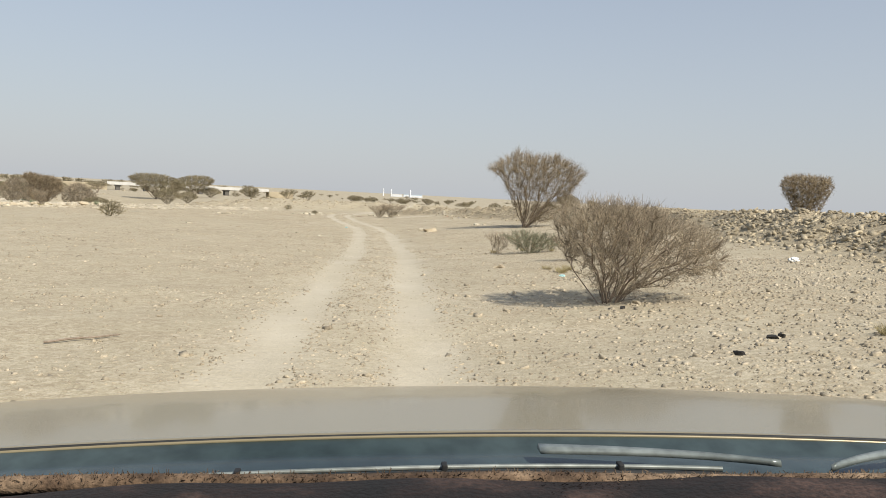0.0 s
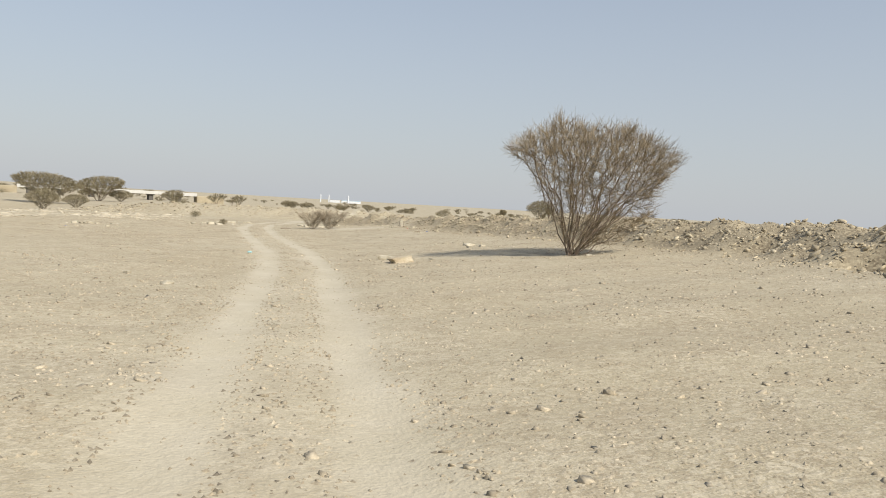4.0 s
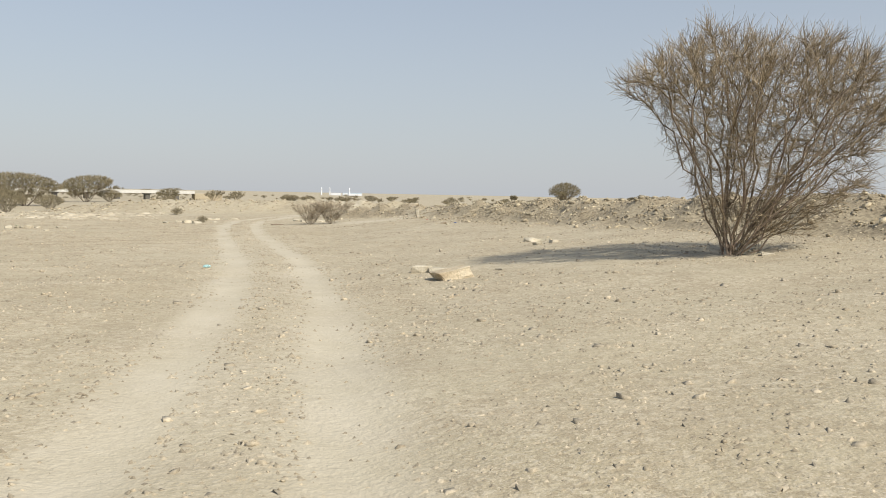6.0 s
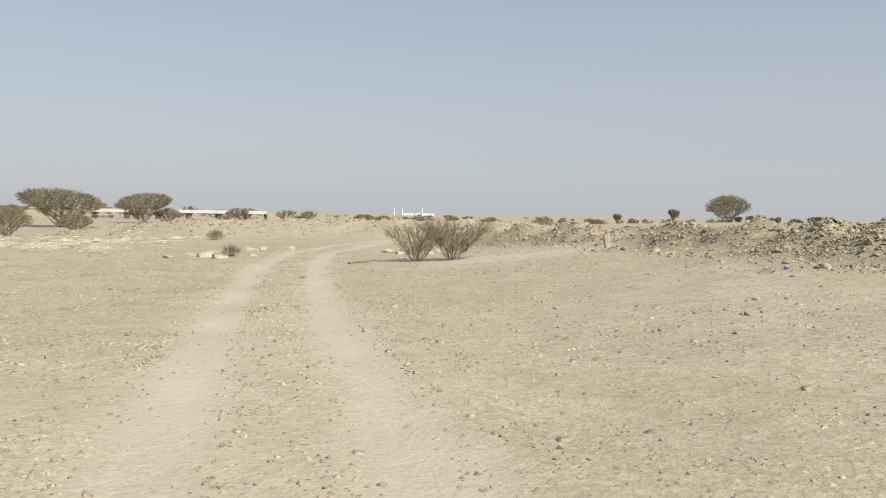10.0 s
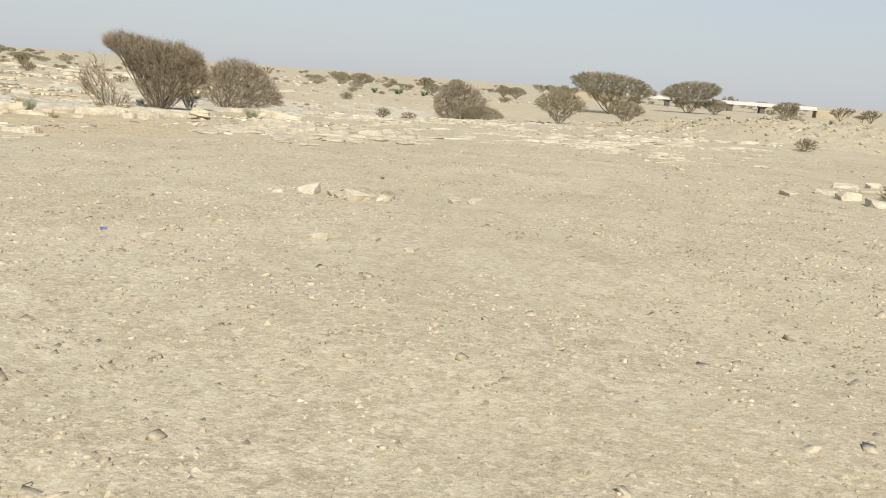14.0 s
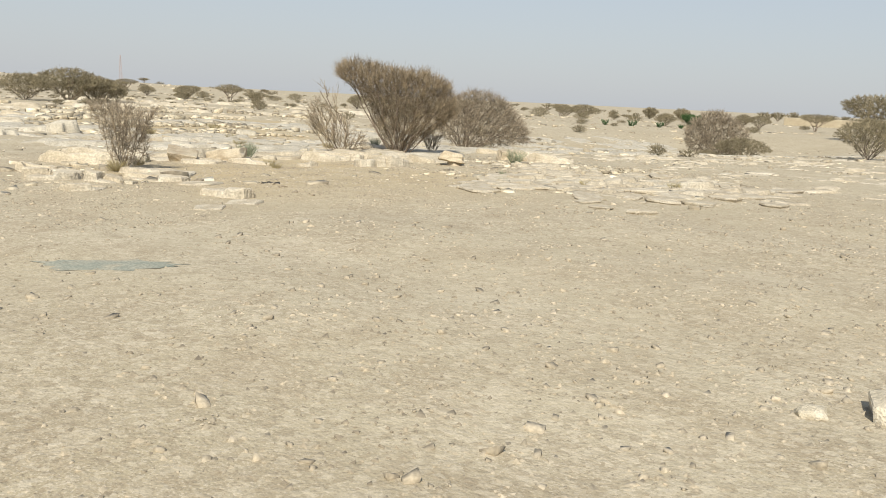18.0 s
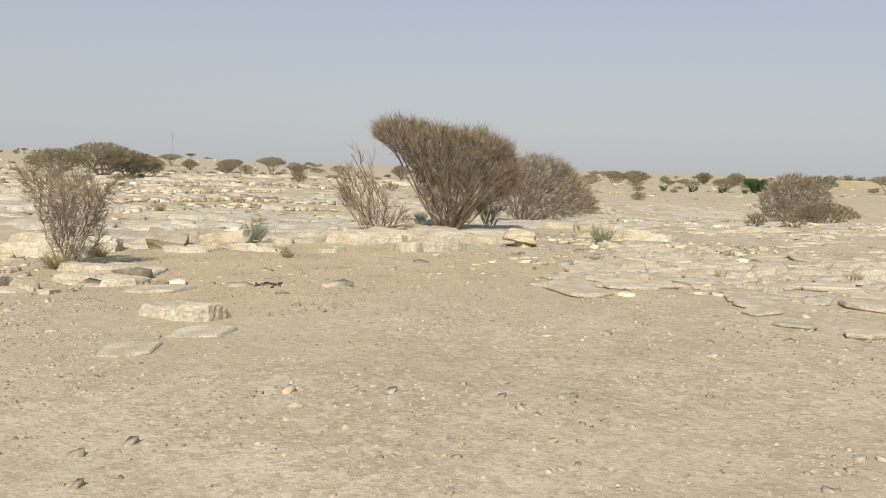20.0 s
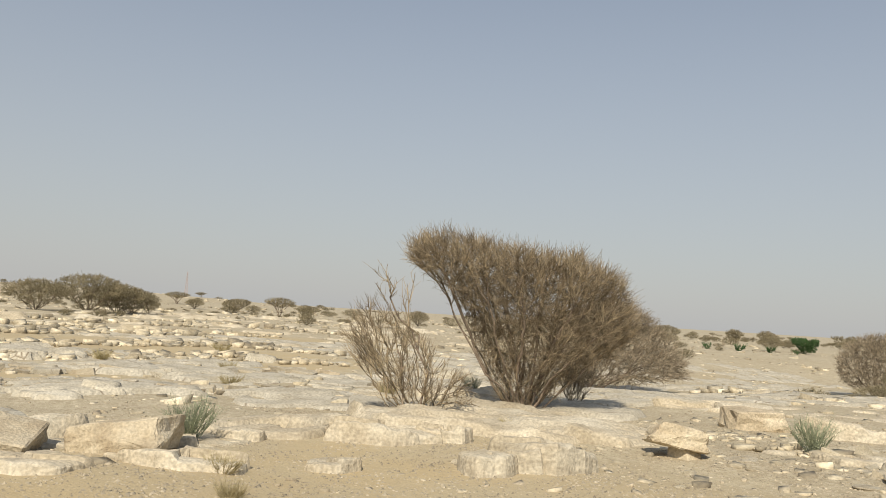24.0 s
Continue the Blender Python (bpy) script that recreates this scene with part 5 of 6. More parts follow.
for line_no, ((xa, ya), (xb, yb), n, big) in enumerate([((-39.3, 78.8), (-37.9, 83.6), 90, 0.2), ((-41.9, 79.0), (-41.9, 86.8), 110, 0.26), ((-46.2, 79.5), (-47.5, 88), 70, 0.26), ((-50.5, 80), (-54, 92), 90, 0.32), ((-39.2, 79.0), (-37.2, 84.5), 30, 0.14), ((-53.3, 89), (-48.6, 93.5), 40, 0.34), ((-56.4, 81.7), (-60.5, 86.5), 34, 0.4), ((-60.5, 85.8), (-59.9, 92), 34, 0.4), ((-79.6, 97.7), (-69.3, 107), 50, 0.5), ((-40.9, 101.6), (-38.9, 105.2), 40, 0.26), ((-36, 98.5), (-33.4, 98.6), 26, 0.26), ((-46, 83), (-45, 90), 50, 0.24), ((-66, 82), (-63, 97), 60, 0.4), ((-30, 86.5), (-26.5, 88.5), 40, 0.2), ((-74, 84), (-72, 97), 50, 0.45)]):
    for _ in range(n if line_no < 2 else 2 * n):
        t, size = gr.rand(), big * (0.3 + 0.9 * gr.rand() ** 2)
        x, y = xa + (xb - xa) * t + gr.normal(0, 1.2 * big), ya + (yb - ya) * t + gr.normal(0, 0.8 * big)
        turn, flat = gr.normal(1.2, 0.35), gr.uniform(0.7, 1.2)
        if line_no < 2:
            ob = put("limestone_block", LEDGE[gr.randint(7)], x, y, math.degrees(turn), 0.02, "angular limestone block broken from a low rock step", "rock", "blocks of the rock steps", (gr.uniform(-9, 9), gr.uniform(-9, 9)), 1.1 * size)
        else:
            ledge_rocks.append((x, y, ground_z(x, y) + 0.02, turn, size, flat))
join_copies("ledge_blocks", BLOCK, ledge_rocks, M_BLOCK, "angular blocks broken from the limestone ledges", "rocks", 0.22)
join_copies("rock_field", BLOCK, np.concatenate([scatter(2600, -100, -34, 66, 125, field, 0.06, 0.4, 3.0), scatter(4200, -78, -32, 92, 150, field, 0.05, 0.3, 3.0), scatter(700, -31, -18, 77, 92, lambda x, y: np.clip(blob(x, y, -25, 84, 6, 4.5, 0.5), 0, 1), 0.05, 0.28, 2.5), scatter(900, -38, -27, 76, 92, lambda x, y: 0.5 + 0 * x, 0.03, 0.16, 2.5), scatter(1500, -60, -36, 74, 100, lambda x, y: np.clip(0.4 + 0.8 * waves(x, y, 3, 91), 0, 1), 0.04, 0.2, 2.5), scatter(900, -32, -3, 84, 112, lambda x, y: np.clip(belt(x, y, 0.5) * 8 + 0.2, 0, 1), 0.06, 0.32, 2.5), scatter(9000, -36, -4, 84, 116, lambda x, y: np.clip(belt(x, y, 0.5) * 8 + 0.45, 0, 1), 0.03, 0.2, 2.8), scatter(6000, -62, -18, 96, 150, lambda x, y: np.clip(0.3 + 0.9 * waves(x, y, 6, 98), 0.05, 1), 0.06, 0.34, 2.8), scatter(3600, -33, -25.5, 79.5, 91, lambda x, y: np.clip(0.35 + 0.7 * waves(x, y, 2.5, 95), 0, 1) * ease(82.5, 87, y + 0.3 * (x + 30)), 0.03, 0.17, 2.5), scatter(6500, -175, -58, 78, 190, lambda x, y: np.clip(0.35 + 0.8 * waves(x, y, 12, 97), 0.03, 1), 0.12, 0.65, 2.4), scatter(2600, -56, -35, 76, 100, lambda x, y: np.clip(0.2 + 1.0 * waves(x, y, 4, 96), 0, 1), 0.04, 0.22, 3), scatter(5000, -420, -95, 100, 420, lambda x, y: np.clip(0.3 + 0.9 * waves(x, y, 30, 99), 0.03, 1), 0.25, 1.1, 2.6), scatter(160, -33, -26, 71, 78, lambda x, y: ease(-26, -30, x), 0.08, 0.4, 2)]), M_BLOCK, "stony field of pale limestone blocks and plates", "rocks", 0.2)

# ---- small things ----


def stick(name, pts, radius, mat, label, category="stick"):
    cu = bpy.data.curves.new(name, "CURVE")
    cu.dimensions, cu.bevel_depth, cu.bevel_resolution = "3D", radius, 1
    sp = cu.splines.new("POLY")
    sp.points.add(len(pts) - 1)
    for k, (x, y, z) in enumerate(pts):
        sp.points[k].co, sp.points[k].radius = (x, y, ground_z(x, y) + z, 1), 1 - 0.5 * k / len(pts)
    ob = new(name, cu)
    cu.materials.append(mat)
    return tagged(ob, label, category)


stick("dead_branch", [(-3.25, 8.2, 0.02), (-3.05, 8.35, 0.03), (-2.85, 8.4, 0.025), (-2.65, 8.6, 0.02)], 0.012, M_BARK, "thin dead branch lying on the sand")
stick("dead_branch", [(-2.5, 78.4, 0.04), (-2.2, 78.8, 0.05), (-1.9, 79.3, 0.03)], 0.03, M_BARK, "dark dead branch lying beside the track")
M_BLUE = material("blue_plastic", [(0.06, 0.11, 0.28), (0.10, 0.17, 0.36)], 20, 0.5, 0.0, 40)
M_LITTER = material("white_litter", [(0.7, 0.7, 0.68), (0.8, 0.8, 0.78)], 10, 0.6, 0.2, 30)
M_TEAL = material("teal_plastic", [(0.25, 0.5, 0.52), (0.5, 0.68, 0.68)], 20, 0.3, 0.0, 40)
M_CHAR = material("charred_wood", [(0.015, 0.014, 0.013), (0.05, 0.045, 0.04)], 20, 0.95, 0.4, 60)
M_RED = material("red_plastic", [(0.42, 0.07, 0.05), (0.5, 0.1, 0.07)], 20, 0.5, 0.0, 40)
for mat, x, y, size, label, name in ((M_BLUE, -13.7, 69.1, 0.03, "crumpled blue plastic scrap on the gravel", "plastic_scrap"), (M_BLUE, 6.3, 68.9, 0.05, "crumpled blue plastic scrap near the bank", "plastic_scrap"), (M_TEAL, 3.57, 15.92, 0.05, "crumpled teal plastic bottle on the sand", "plastic_bottle"), (M_TEAL, -2.23, 50.64, 0.06, "crumpled teal plastic bottle beside the track", "plastic_bottle"), (M_LITTER, 8.2, 15.8, 0.1, "crumpled white litter at the foot of the bank", "litter"), (M_RED, 5.9, 76.0, 0.035, "small red plastic scrap near the bank", "plastic_scrap")):
    bm = bmesh.new()
    bmesh.ops.create_icosphere(bm, subdivisions=3, radius=1)
    for v in bm.verts:
        v.co *= 1 + 0.45 * noise.noise(v.co * 2.5 + Vector((x, y, 0)))
        v.co = Vector((v.co.x * 1.3, v.co.y * 0.8, v.co.z * 0.6 + 0.35)) * size
    put(name, bm_mesh(name, bm, mat), x, y, 30, 0, label, "litter")
for k in range(14):
    x, y = -27.3 + 0.28 * math.sin(k * 2.4) * (0.3 + 0.05 * k), 77.15 + 0.25 * math.cos(k * 2.4) * (0.3 + 0.05 * k)
    put("charcoal", stone_mesh("charcoal", 300 + k, 0.045 + 0.004 * (k % 4), 0.018, 0.018, M_CHAR, 6, 1), x, y, k * 47, 0, "black charred wood of an old camp fire", "charcoal", "fire remains")

for k, (x, y, turn) in enumerate(((4.07, 8.13, 20), (4.2, 8.2, 75), (3.36, 7.38, 120), (3.3, 10.95, 40))):
    put("burnt_wood", stone_mesh("burnt_wood", 340 + k, 0.06 - 0.006 * k, 0.035, 0.04, M_CHAR, 7, 2, 0.2), x, y, turn, 0, "black burnt piece of wood on the sand", "wood", "burnt pieces")

# ---- far off: bridge, mosque, mast, houses, trees with trunks ----
bridge = tagged(new("road_bridge"), "long low pale concrete road bridge on piers coloured as in shade", "bridge")
a_, b_ = Vector((-145, 442.8, 0)), Vector((-66, 471, 0))
run = (b_ - a_).length
bridge.matrix_world = Matrix.Translation((a_.x, a_.y, -0.4)) @ Matrix.Rotation(math.atan2(b_.y - a_.y, b_.x - a_.x), 4, "Z")
for name, y0, y1, z0, z1, mat in (("deck", -4, 4, -0.9, -0.3, M_CONCRETE), ("parapet", -4.3, -4.003, -1.1, 0.5, M_CONCRETE), ("parapet", 4.003, 4.3, -1.1, 0.5, M_CONCRETE)):
    bm = bmesh.new()
    box(bm, 0, run, y0, y1, z0, z1, 0.05)
    part(name, bm_mesh(name, bm, mat), bridge)
for k in range(6):
    bm = bmesh.new()
    box(bm, 4 + k * 14, 6.2 + k * 14, -3.4, 3.4, -5, -0.9, 0.1)
    box(bm, 3.4 + k * 14, 6.8 + k * 14, -3.9, 3.9, -1.6, -0.903, 0.1)
    part("pier", bm_mesh("pier", bm, M_SHADE), bridge)
for k in range(2):
    bm = bmesh.new()
    box(bm, -34 if k == 0 else run + 0.003, -0.003 if k == 0 else run + 14, -4.2, 4.2, -6, -0.5 if k == 0 else -0.8, 0.3)
    part("abutment", bm_mesh("abutment", bm, M_EARTH), bridge, "low sandy earth embankment")

mosque = tagged(new("mosque"), "distant white mosque with two slim minarets", "building")
mosque.matrix_world = pose(20, 1302, ground_z(20, 1302) + 1.5) @ Matrix.Diagonal((1, 1, 0.8, 1))
for x0, x1, z1, mat, name in ((-8, 8, 2.6, M_WHITE, "wall"), (10, 40, 2.2, M_WHITE, "wall"), (10.5, 39.5, 3.2, M_BLUEROOF, "roof")):
    bm = bmesh.new()
    box(bm, x0, x1, 0, 20, -2 if name == "wall" else 2.203, z1, 0.2)
    part(name, bm_mesh(name, bm, mat), mosque)
for x in (-22, -9.5, 20.5):
    bm = bmesh.new()
    for r0, r1, z0, z1 in ((1.1, 0.9, -2, 9), (1.4, 1.4, 9, 9.6), (0.8, 0.7, 9.6, 11.6), (0.75, 0.05, 11.6, 13.2)):
        bmesh.ops.create_cone(bm, segments=10, radius1=r0, radius2=r1, depth=z1 - z0, cap_ends=True, matrix=Matrix.Translation((x, 0 if x < 15 else -0.5, (z0 + z1) / 2)))
    part("minaret", bm_mesh("minaret", bm, M_WHITE), mosque)

mast = tagged(new("radio_mast"), "thin lattice radio mast far on the plain", "mast")
mast.matrix_world = pose(-858, 414, ground_z(-858, 414))
for k in range(4):
    cx, cy = (-1, 1, 1, -1)[k], (-1, -1, 1, 1)[k]
    v, f = tubes(np.array([[cx * 1.6, cy * 1.6, -1.0]]), np.array([[cx * 0.3, cy * 0.3, 32.0]]), np.array([0.16]), np.array([0.1]), 4)
    part("leg", mesh_of("leg", v, f, M_STEEL), mast)
for k in range(10):
    z0, z1 = k * 3.1, (k + 1) * 3.1
    w0, w1 = 1.6 - 1.3 * (z0 + 1) / 33, 1.6 - 1.3 * (z1 + 1) / 33
    c4 = [(-1, -1), (1, -1), (1, 1), (-1, 1)]
    p0 = np.array([[a * w0, b * w0, z0] for a, b in c4])
    p1 = np.array([[c4[(m + 1) % 4][0] * w1, c4[(m + 1) % 4][1] * w1, z1] for m in range(4)])
    v, f = tubes(p0, p1, np.full(4, 0.08), np.full(4, 0.08), 3)
    part("brace", mesh_of("brace", v, f, M_STEEL), mast)

for k, (x, y, w, h) in enumerate(((-882, 347, 14, 4.5), (-868, 352, 9, 3.5), (-900, 340, 10, 5.5), (-850, 372, 6, 3), (-930, 300, 12, 4))):
    house = tagged(new("house"), "small white flat-roofed house far away", "house", "far houses")
    house.matrix_world = pose(x, y, ground_z(x, y) - 0.3, 0, 0, 60)
    bm = bmesh.new()
    box(bm, -w / 2, w / 2, -4, 4, 0, h, 0.05)
    part("wall", bm_mesh("wall", bm, M_WHITE), house)
    bm = bmesh.new()
    box(bm, -w / 2 - 0.2, w / 2 + 0.2, -4.2, 4.2, h + 0.003, h + 0.4, 0.05)
    part("roof", bm_mesh("roof", bm, M_CONCRETE), house)
    for m in range(2):
        bm = bmesh.new()
        box(bm, -w / 4 + m * w / 2 - 0.6, -w / 4 + m * w / 2 + 0.6, -4.05, -3.96, 1.0, 2.3)
        part("window", bm_mesh("window", bm, M_SHADE), house)

palm = shrub_meshes(61, 260, 1.0, 1.0, 2.9, stems=1, thick=0.16, thin=0.025, twigs=4, twig_len=0.35, low=0.6, belly=0.7, sides_thick=5, twig_mat=M_FARTWIG, leaf=(M_FARTWIG, 14, 0.16, 0.2))
for x, y, s_ in ((55.9, 219, 1.2), (44.5, 220, 0.85), (75, 232, 0.8), (79, 235, 0.9), (82, 231, 0.8), (86, 236, 0.85), (98, 240, 0.9), (62, 205, 0.6)):
    plant("lone_tree", palm, x, y, x * 7, "small dark tree on a single thin trunk", "tree", "lone trees", s_)

# ---- the car the view is taken from, standing at the start of the drive ----
M_PAINT = bpy.data.materials.new("car_paint")
M_PAINT.use_nodes = True
pp = M_PAINT.node_tree.nodes["Principled BSDF"]
pp.inputs["Base Color"].default_value, pp.inputs["Metallic"].default_value, pp.inputs["Roughness"].default_value = (0.29, 0.245, 0.15, 1), 0.2, 0.26
pp.inputs["Coat Weight"].default_value, pp.inputs["Coat Roughness"].default_value = 0.35, 0.06
M_COWL = material("cowl_plastic", [(0.018, 0.030, 0.031), (0.055, 0.074, 0.075)], 3, 0.22, 0.0, 30)
M_ARM = material("wiper_metal", [(0.22, 0.24, 0.22), (0.34, 0.36, 0.33)], 9, 0.35, 0.0, 60, metal=0.5)
M_ARMPAINT = material("arm_paint", [(0.16, 0.185, 0.175), (0.3, 0.33, 0.31)], 5, 0.25, 0.0, 60, metal=0.3)
M_FURTAN = material("tan_fur", [(0.03, 0.016, 0.009), (0.12, 0.078, 0.048), (0.24, 0.17, 0.11)], 14, 0.95, 0.3, 160, wear=0.4)
M_RUBBER = material("black_rubber", [(0.012, 0.012, 0.012), (0.02, 0.02, 0.02)], 20, 0.7, 0.0, 80)
# Mottled brown fur, its colours darkened to hold the shade inside the car.
M_FUR = material("shaded_brown_fur", [(0.003, 0.002, 0.002), (0.012, 0.006, 0.005), (0.07, 0.04, 0.03)], 12, 0.95, 0.3, 160, wear=0.5)
M_GLASSY = material("lamp_glass", [(0.5, 0.52, 0.55), (0.65, 0.67, 0.7)], 6, 0.08, 0.0, 20)
car = tagged(new("car"), "beige metallic car with brown fur dashboard cover and parked wipers", "car")
car.matrix_world = pose(0.1, 0.0, ground_z(-0.3, 1.2) + 0.02, 0, -2.4, 0.8)


def sheet(name, xs, ys, fz, mat, parent, label="", thick=0.012):
    """A curved panel over a grid of x and y, with thickness."""
    bm = bmesh.new()
    top = [[bm.verts.new((x, y if not callable(fz) else fz(x, y)[0], fz(x, y)[1])) for x in xs] for y in ys]
    low = [[bm.verts.new(v.co - Vector((0, 0, thick))) for v in row] for row in top]
    for grid, flip in ((top, False), (low, True)):
        for r in range(len(ys) - 1):
            for c in range(len(xs) - 1):
                f = [grid[r][c], grid[r][c + 1], grid[r + 1][c + 1], grid[r + 1][c]]
                bm.faces.new(f[::-1] if flip else f)
    rim = [(0, c) for c in range(len(xs))] + [(r, len(xs) - 1) for r in range(1, len(ys))] + [(len(ys) - 1, c) for c in range(len(xs) - 2, -1, -1)] + [(r, 0) for r in range(len(ys) - 2, 0, -1)]
    for (r0, c0), (r1, c1) in zip(rim, rim[1:] + rim[:1]):
        bm.faces.new((top[r1][c1], top[r0][c0], low[r0][c0], low[r1][c1]))
    return part(name, smooth_shade(bm_mesh(name, bm, mat)), parent, label)


def hood(x, y):
    k = (y - 1.0) / 0.62
    yy = y - 0.14 * abs(x / 0.95) ** 2.5 * k
    yy -= (0.045 + 0.085 * (x / 0.86) ** 2) * max(0.0, 1 - 2 * k)
    ridge = 0.003 * math.exp(-(((abs(x) - 0.8) / 0.08) ** 2))
    z = 1.256 - 0.09 * k - 0.02 * k**8 - 0.012 * (x / 0.8) ** 2 + ridge * (1 - 0.3 * k) - 0.05 * max(0, abs(x) - 0.87) / 0.08
    return yy, z


sheet("bonnet", np.linspace(-0.95, 0.95, 45), np.linspace(0.98, 1.66, 25), hood, M_PAINT, car, "glossy beige bonnet with raised edges", 0.004)
sheet("cowl", np.linspace(-0.9, 0.9, 29), np.linspace(0.80, 0.945, 25), lambda x, y: (y - 0.085 * (x / 0.86) ** 2, 1.236 - 0.01 * (x / 0.86) ** 2 + 0.010 * math.sin(min(1.0, (y - 0.8) / 0.185) * 3.14) + 0.015 * min(1.0, max(0.0, y - 0.9) / 0.04)), M_COWL, car, "dark grey cowl panel below the windscreen")
sheet("dashboard", np.linspace(-0.85, 0.85, 35), np.linspace(0.2, 0.80, 19), lambda x, y: (y - 0.08 * (x / 0.86) ** 2, 1.268 - 0.05 * max(0.0, (0.45 - y) / 0.25) ** 2 - 0.015 * max(0.0, (y - 0.74) / 0.06) ** 2 + 0.003 * math.sin(9 * x) * math.sin(7 * y) + 0.003 * math.sin(23 * x + 1) * max(0.0, (y - 0.66) / 0.14)), M_FUR, car, "mottled brown fur dashboard cover", 0.05)
fr = np.random.RandomState(4)
hx, hy = fr.uniform(-0.8, 0.8, 14000), 0.8 - 0.2 * fr.rand(14000) ** 1.6
hz = 1.262 - 0.05 * np.maximum(0, (0.45 - hy) / 0.25) ** 2 - 0.015 * np.maximum(0, (hy - 0.74) / 0.06) ** 2
root_ = np.stack([hx, hy - 0.08 * (hx / 0.86) ** 2, hz], -1)
lay = np.stack([0.005 * np.sin(hx * 31 + 3 * np.sin(hy * 40)), 0.003 * np.cos(hx * 23), 0 * hx + 0.0015], -1) + fr.normal(0, 0.001, (14000, 3))
v, f = tubes(root_, root_ + lay, np.full(14000, 0.0007), np.full(14000, 0.0003), 3)
part("fur", mesh_of("fur", v, f, M_FUR), car, "soft mottled brown fur pile")
def rod(name, pts, r0, r1, mat, parent, label="", sides=8):
    """A bent rod through points, thinning from r0 to r1."""
    p = np.array(pts, float)
    r = np.linspace(r0, r1, len(p))
    d = np.gradient(p, axis=0)
    d /= np.linalg.norm(d, axis=1, keepdims=True)
    u = np.cross(d, [[0.0, 0.0, 1.0]])
    u /= np.linalg.norm(u, axis=1, keepdims=True)
    w = np.cross(u, d)
    a = np.arange(sides) * 2 * np.pi / sides
    v = p[:, None] + r[:, None, None] * (np.cos(a)[None, :, None] * u[:, None] + np.sin(a)[None, :, None] * w[:, None])
    k, n = np.arange(sides), np.arange(len(p) - 1)[:, None] * sides
    f = np.stack([n + k, n + (k + 1) % sides, n + sides + (k + 1) % sides, n + sides + k], -1).reshape(-1, 4)
    return part(name, smooth_shade(mesh_of(name, v.reshape(-1, 3), f, mat)), parent, label)


def bent(pts, dy=0.0, z=1.252, n=40):
    """Points on a smooth bow through a few x, y places."""
    p = np.array(pts)
    x = np.linspace(p[0, 0], p[-1, 0], n)
    c = np.polynomial.polynomial.polyfit(p[:, 0], p[:, 1], 3)
    return np.stack([x, np.polynomial.polynomial.polyval(x, c) + dy, 0 * x + z], -1)


# The long wiper lies in a bow along the foot of the glass; a second arm tapers over the cowl.
bow = [(-0.7, 0.775), (-0.4, 0.813), (-0.16, 0.827), (0.01, 0.839), (0.11, 0.841), (0.21, 0.833), (0.27, 0.825), (0.33, 0.815)]
wiper = rod("wiper", bent(bow), 0.0022, 0.003, M_ARM, car, "parked windscreen wiper with a pale metal strip")
rod("wiper_blade", bent(bow, -0.0065, 1.247), 0.004, 0.004, M_RUBBER, wiper)
for k in (20, 28, 35):
    x, y, z = bent(bow)[k]
    bm = bmesh.new()
    box(bm, x - 0.003, x + 0.003, y - 0.008, y + 0.005, z - 0.006, z + 0.005, 0.0015)
    part("clip", bm_mesh("clip", bm, M_RUBBER), wiper)
for line, w0, w1 in (([(0.145, 0.866), (0.23, 0.852), (0.315, 0.83), (0.385, 0.8)], 0.011, 0.002), ([(0.43, 0.783), (0.48, 0.812), (0.54, 0.832), (0.66, 0.845)], 0.002, 0.012)):
    path = bent(line, 0.0, 1.262, 24)
    half = np.linspace(w0, w1, 24)
    bm = bmesh.new()
    rows = [[bm.verts.new((x, y + d * h, z + up)) for d, up in ((-1, -0.003), (-0.6, 0.002), (0.4, 0.004), (1, -0.003))] for (x, y, z), h in zip(path, half)]
    for p, q in zip(rows[:-1], rows[1:]):
        for k in range(4):
            bm.faces.new((p[k], q[k], q[(k + 1) % 4], p[(k + 1) % 4]))
    bm.faces.new(rows[0]), bm.faces.new(rows[-1][::-1])
    part("wiper_arm", smooth_shade(bm_mesh("wiper_arm", bm, M_ARMPAINT)), car, "glossy grey-green wiper arm tapering to a point")
# Added black rod in place of the bonnet's dark reflection in the cowl.
rod("bonnet_seal", [(x, 0.936 - 0.085 * (x / 0.86) ** 2, 1.258 - 0.012 * (x / 0.86) ** 2) for x in np.linspace(-0.85, 0.85, 40)], 0.0022, 0.0022, M_RUBBER, car, "thin black strip imitating the dark reflection along the bonnet")
edge = [(x, 0.782 - 0.05 * x - 0.03 * (x / 0.86) ** 2 + 0.003 * math.sin(17 * x), 1.258) for x in np.linspace(-0.8, 0.8, 90)]
rod("fur_edge", edge, 0.009, 0.009, M_FURTAN, car, "tan rolled edge of the fur cover")
fe = np.array(edge)[fr.randint(0, 90, 6000)] + np.stack([fr.uniform(-0.009, 0.009, 6000), fr.normal(0, 0.004, 6000), 0.004 + fr.rand(6000) * 0.003], -1)
v, f = tubes(fe, fe + fr.normal(0, 0.002, (6000, 3)) + [0, -0.001, 0.0015], np.full(6000, 0.0006), np.full(6000, 0.0003), 3)
part("fringe", mesh_of("fringe", v, f, M_FURTAN), car, "short tan hairs")
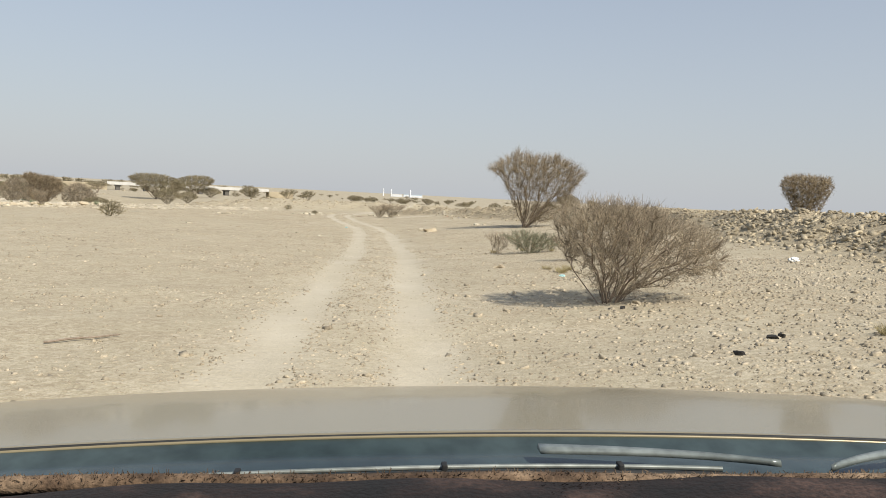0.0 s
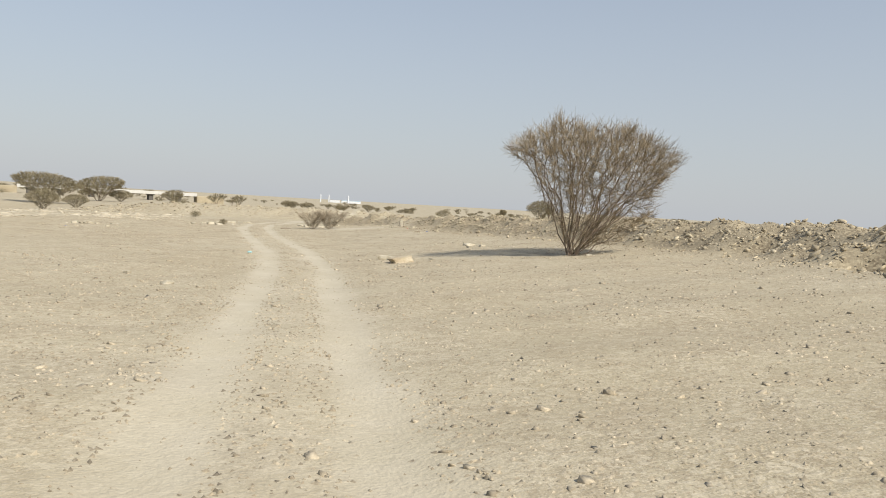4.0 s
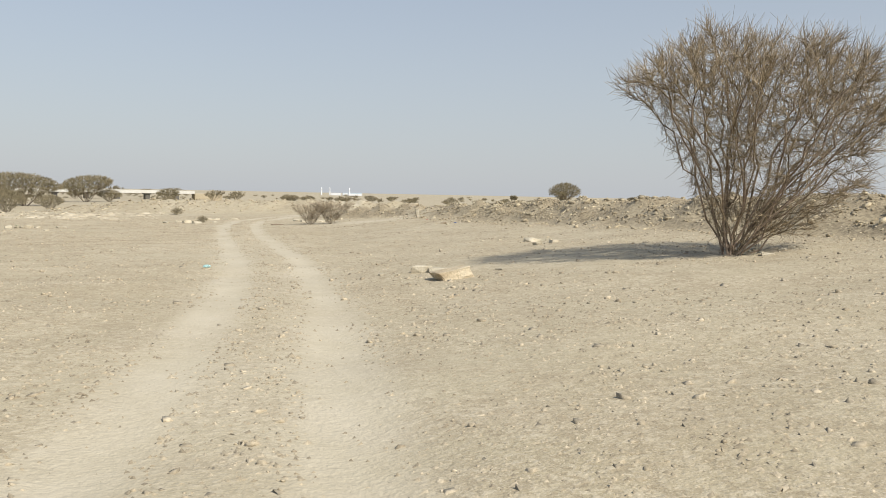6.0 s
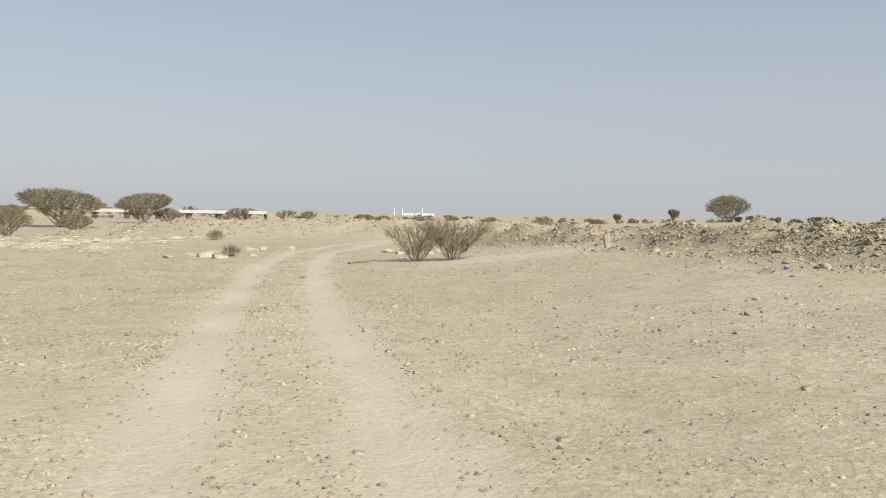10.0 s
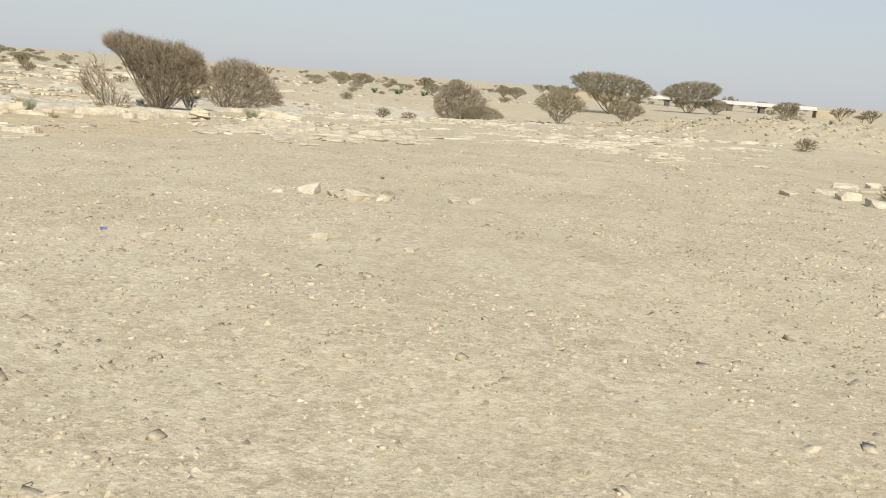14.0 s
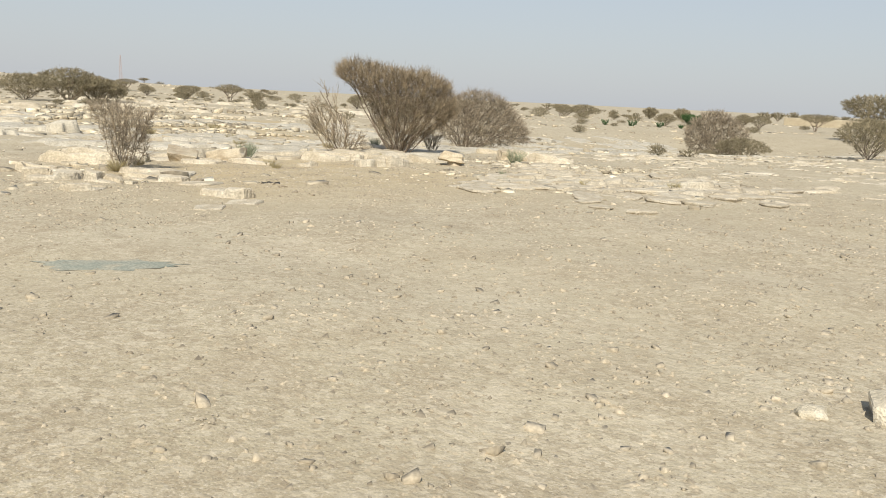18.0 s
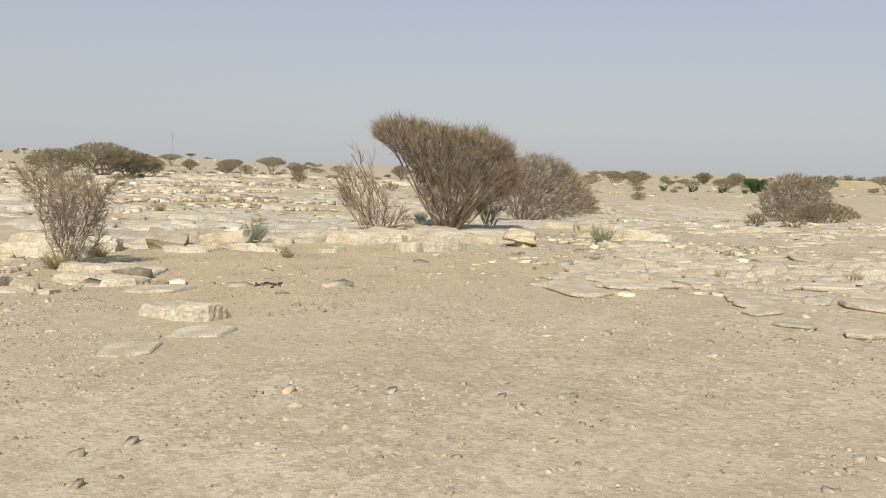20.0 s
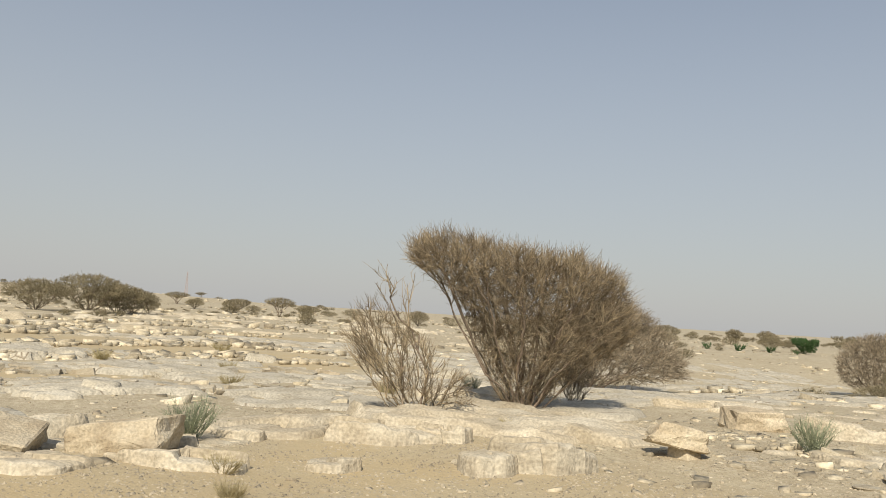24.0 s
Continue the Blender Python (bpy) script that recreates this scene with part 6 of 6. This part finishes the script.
for side in (-1, 1):
    bm = bmesh.new()
    box(bm, 0.86 * side - 0.05, 0.86 * side + 0.05, -2.9, 0.74, 0.32, 1.12, 0.04)
    part("door_side", bm_mesh("door_side", bm, M_PAINT), car)
    bm = bmesh.new()
    box(bm, 0.87 * side - 0.05, 0.87 * side + 0.05, 0.745, 1.46, 0.62, 1.12, 0.04)
    part("wing", bm_mesh("wing", bm, M_PAINT), car)
    for (ya, za), (yb, zb), name in (((0.72, 1.2), (0.05, 1.78), "windscreen_pillar"), ((-2.8, 1.1), (-2.5, 1.78), "rear_pillar"), ((-1.0, 1.1), (-0.95, 1.78), "door_pillar")):
        v, f = tubes(np.array([[0.84 * side, ya, za]]), np.array([[0.7 * side, yb, zb]]), np.array([0.04]), np.array([0.035]), 8)
        part(name, mesh_of(name, v, f, M_PAINT), car)
    bm = bmesh.new()
    box(bm, 0.62 * side - 0.16, 0.62 * side + 0.16, 1.36, 1.5, 0.86, 1.0, 0.03)
    part("headlight", bm_mesh("headlight", bm, M_GLASSY), car, "clear glass headlight")
    for y in (1.0, -2.0):
        bm = bmesh.new()
        m = Matrix.Translation((0.78 * side, y, 0.34)) @ Matrix.Rotation(radians(90), 4, "Y")
        bmesh.ops.create_cone(bm, segments=32, radius1=0.36, radius2=0.36, depth=0.24, cap_ends=True, matrix=m)
        bmesh.ops.bevel(bm, geom=[e for e in bm.edges if e.calc_face_angle(0) > 1], offset=0.04, segments=3, affect="EDGES")
        wheel = part("wheel", bm_mesh("wheel", bm, M_RUBBER), car, "black tyre on a silver rim")
        bm = bmesh.new()
        m = Matrix.Translation((0.78 * side + 0.115 * side, y, 0.34)) @ Matrix.Rotation(radians(90), 4, "Y")
        bmesh.ops.create_cone(bm, segments=24, radius1=0.22, radius2=0.22, depth=0.03, cap_ends=True, matrix=m)
        part("rim", bm_mesh("rim", bm, M_ARM), wheel)
sheet("roof", np.linspace(-0.72, 0.72, 13), np.linspace(-2.6, 0.05, 15), lambda x, y: (y, 1.84 - 0.05 * (x / 0.72) ** 2 - 0.04 * ((y + 1.27) / 1.33) ** 2), M_PAINT, car, "beige metal roof", 0.04)
for name, y0, y1, z0, z1, mat in (("bumper", 1.5, 1.64, 0.38, 0.72, M_PAINT), ("grille", 1.5, 1.56, 0.74, 1.02, M_COWL), ("tailgate", -3.0, -2.92, 0.4, 1.15, M_PAINT), ("floor_pan", -2.88, 0.72, 0.3, 0.36, M_RUBBER)):
    bm = bmesh.new()
    w_ = 0.42 if name == "grille" else 0.8
    box(bm, -w_, w_, y0, y1, z0, z1, 0.025)
    part(name, bm_mesh(name, bm, mat), car)

# A faint grey-green stain on the gravel.
M_STAIN = material("green_stain", [(0.24, 0.265, 0.215), (0.33, 0.325, 0.255), (0.40, 0.345, 0.245)], 3.5, 0.95, 0.3, 40)
sr = random.Random(8)
ring = [(1 + sr.uniform(-0.25, 0.15)) for _ in range(28)]
sv, sf = [(-20.9, 71.4, ground_z(-20.9, 71.4) + 0.012)], []
for r_ in (0.33, 0.66, 1.0):
    for k, q in enumerate(ring):
        a = 6.283 * k / 28
        x, y = -20.9 + r_ * q * (0.5 * math.cos(a) - 0.2 * math.sin(a)), 71.4 + r_ * q * (0.54 * math.cos(a) + 0.19 * math.sin(a))
        sv.append((x, y, ground_z(x, y) + 0.012 * (1.2 - r_)))
for k in range(28):
    n_ = (k + 1) % 28
    sf.append((0, 1 + k, 1 + n_))
    for r_ in (0, 28):
        sf += [(1 + r_ + k, 29 + r_ + k, 29 + r_ + n_), (1 + r_ + k, 29 + r_ + n_, 1 + r_ + n_)]
tagged(new("ground_stain", mesh_of("ground_stain", sv, sf, M_STAIN)), "faint grey-green stain on pale gravel", "stain")
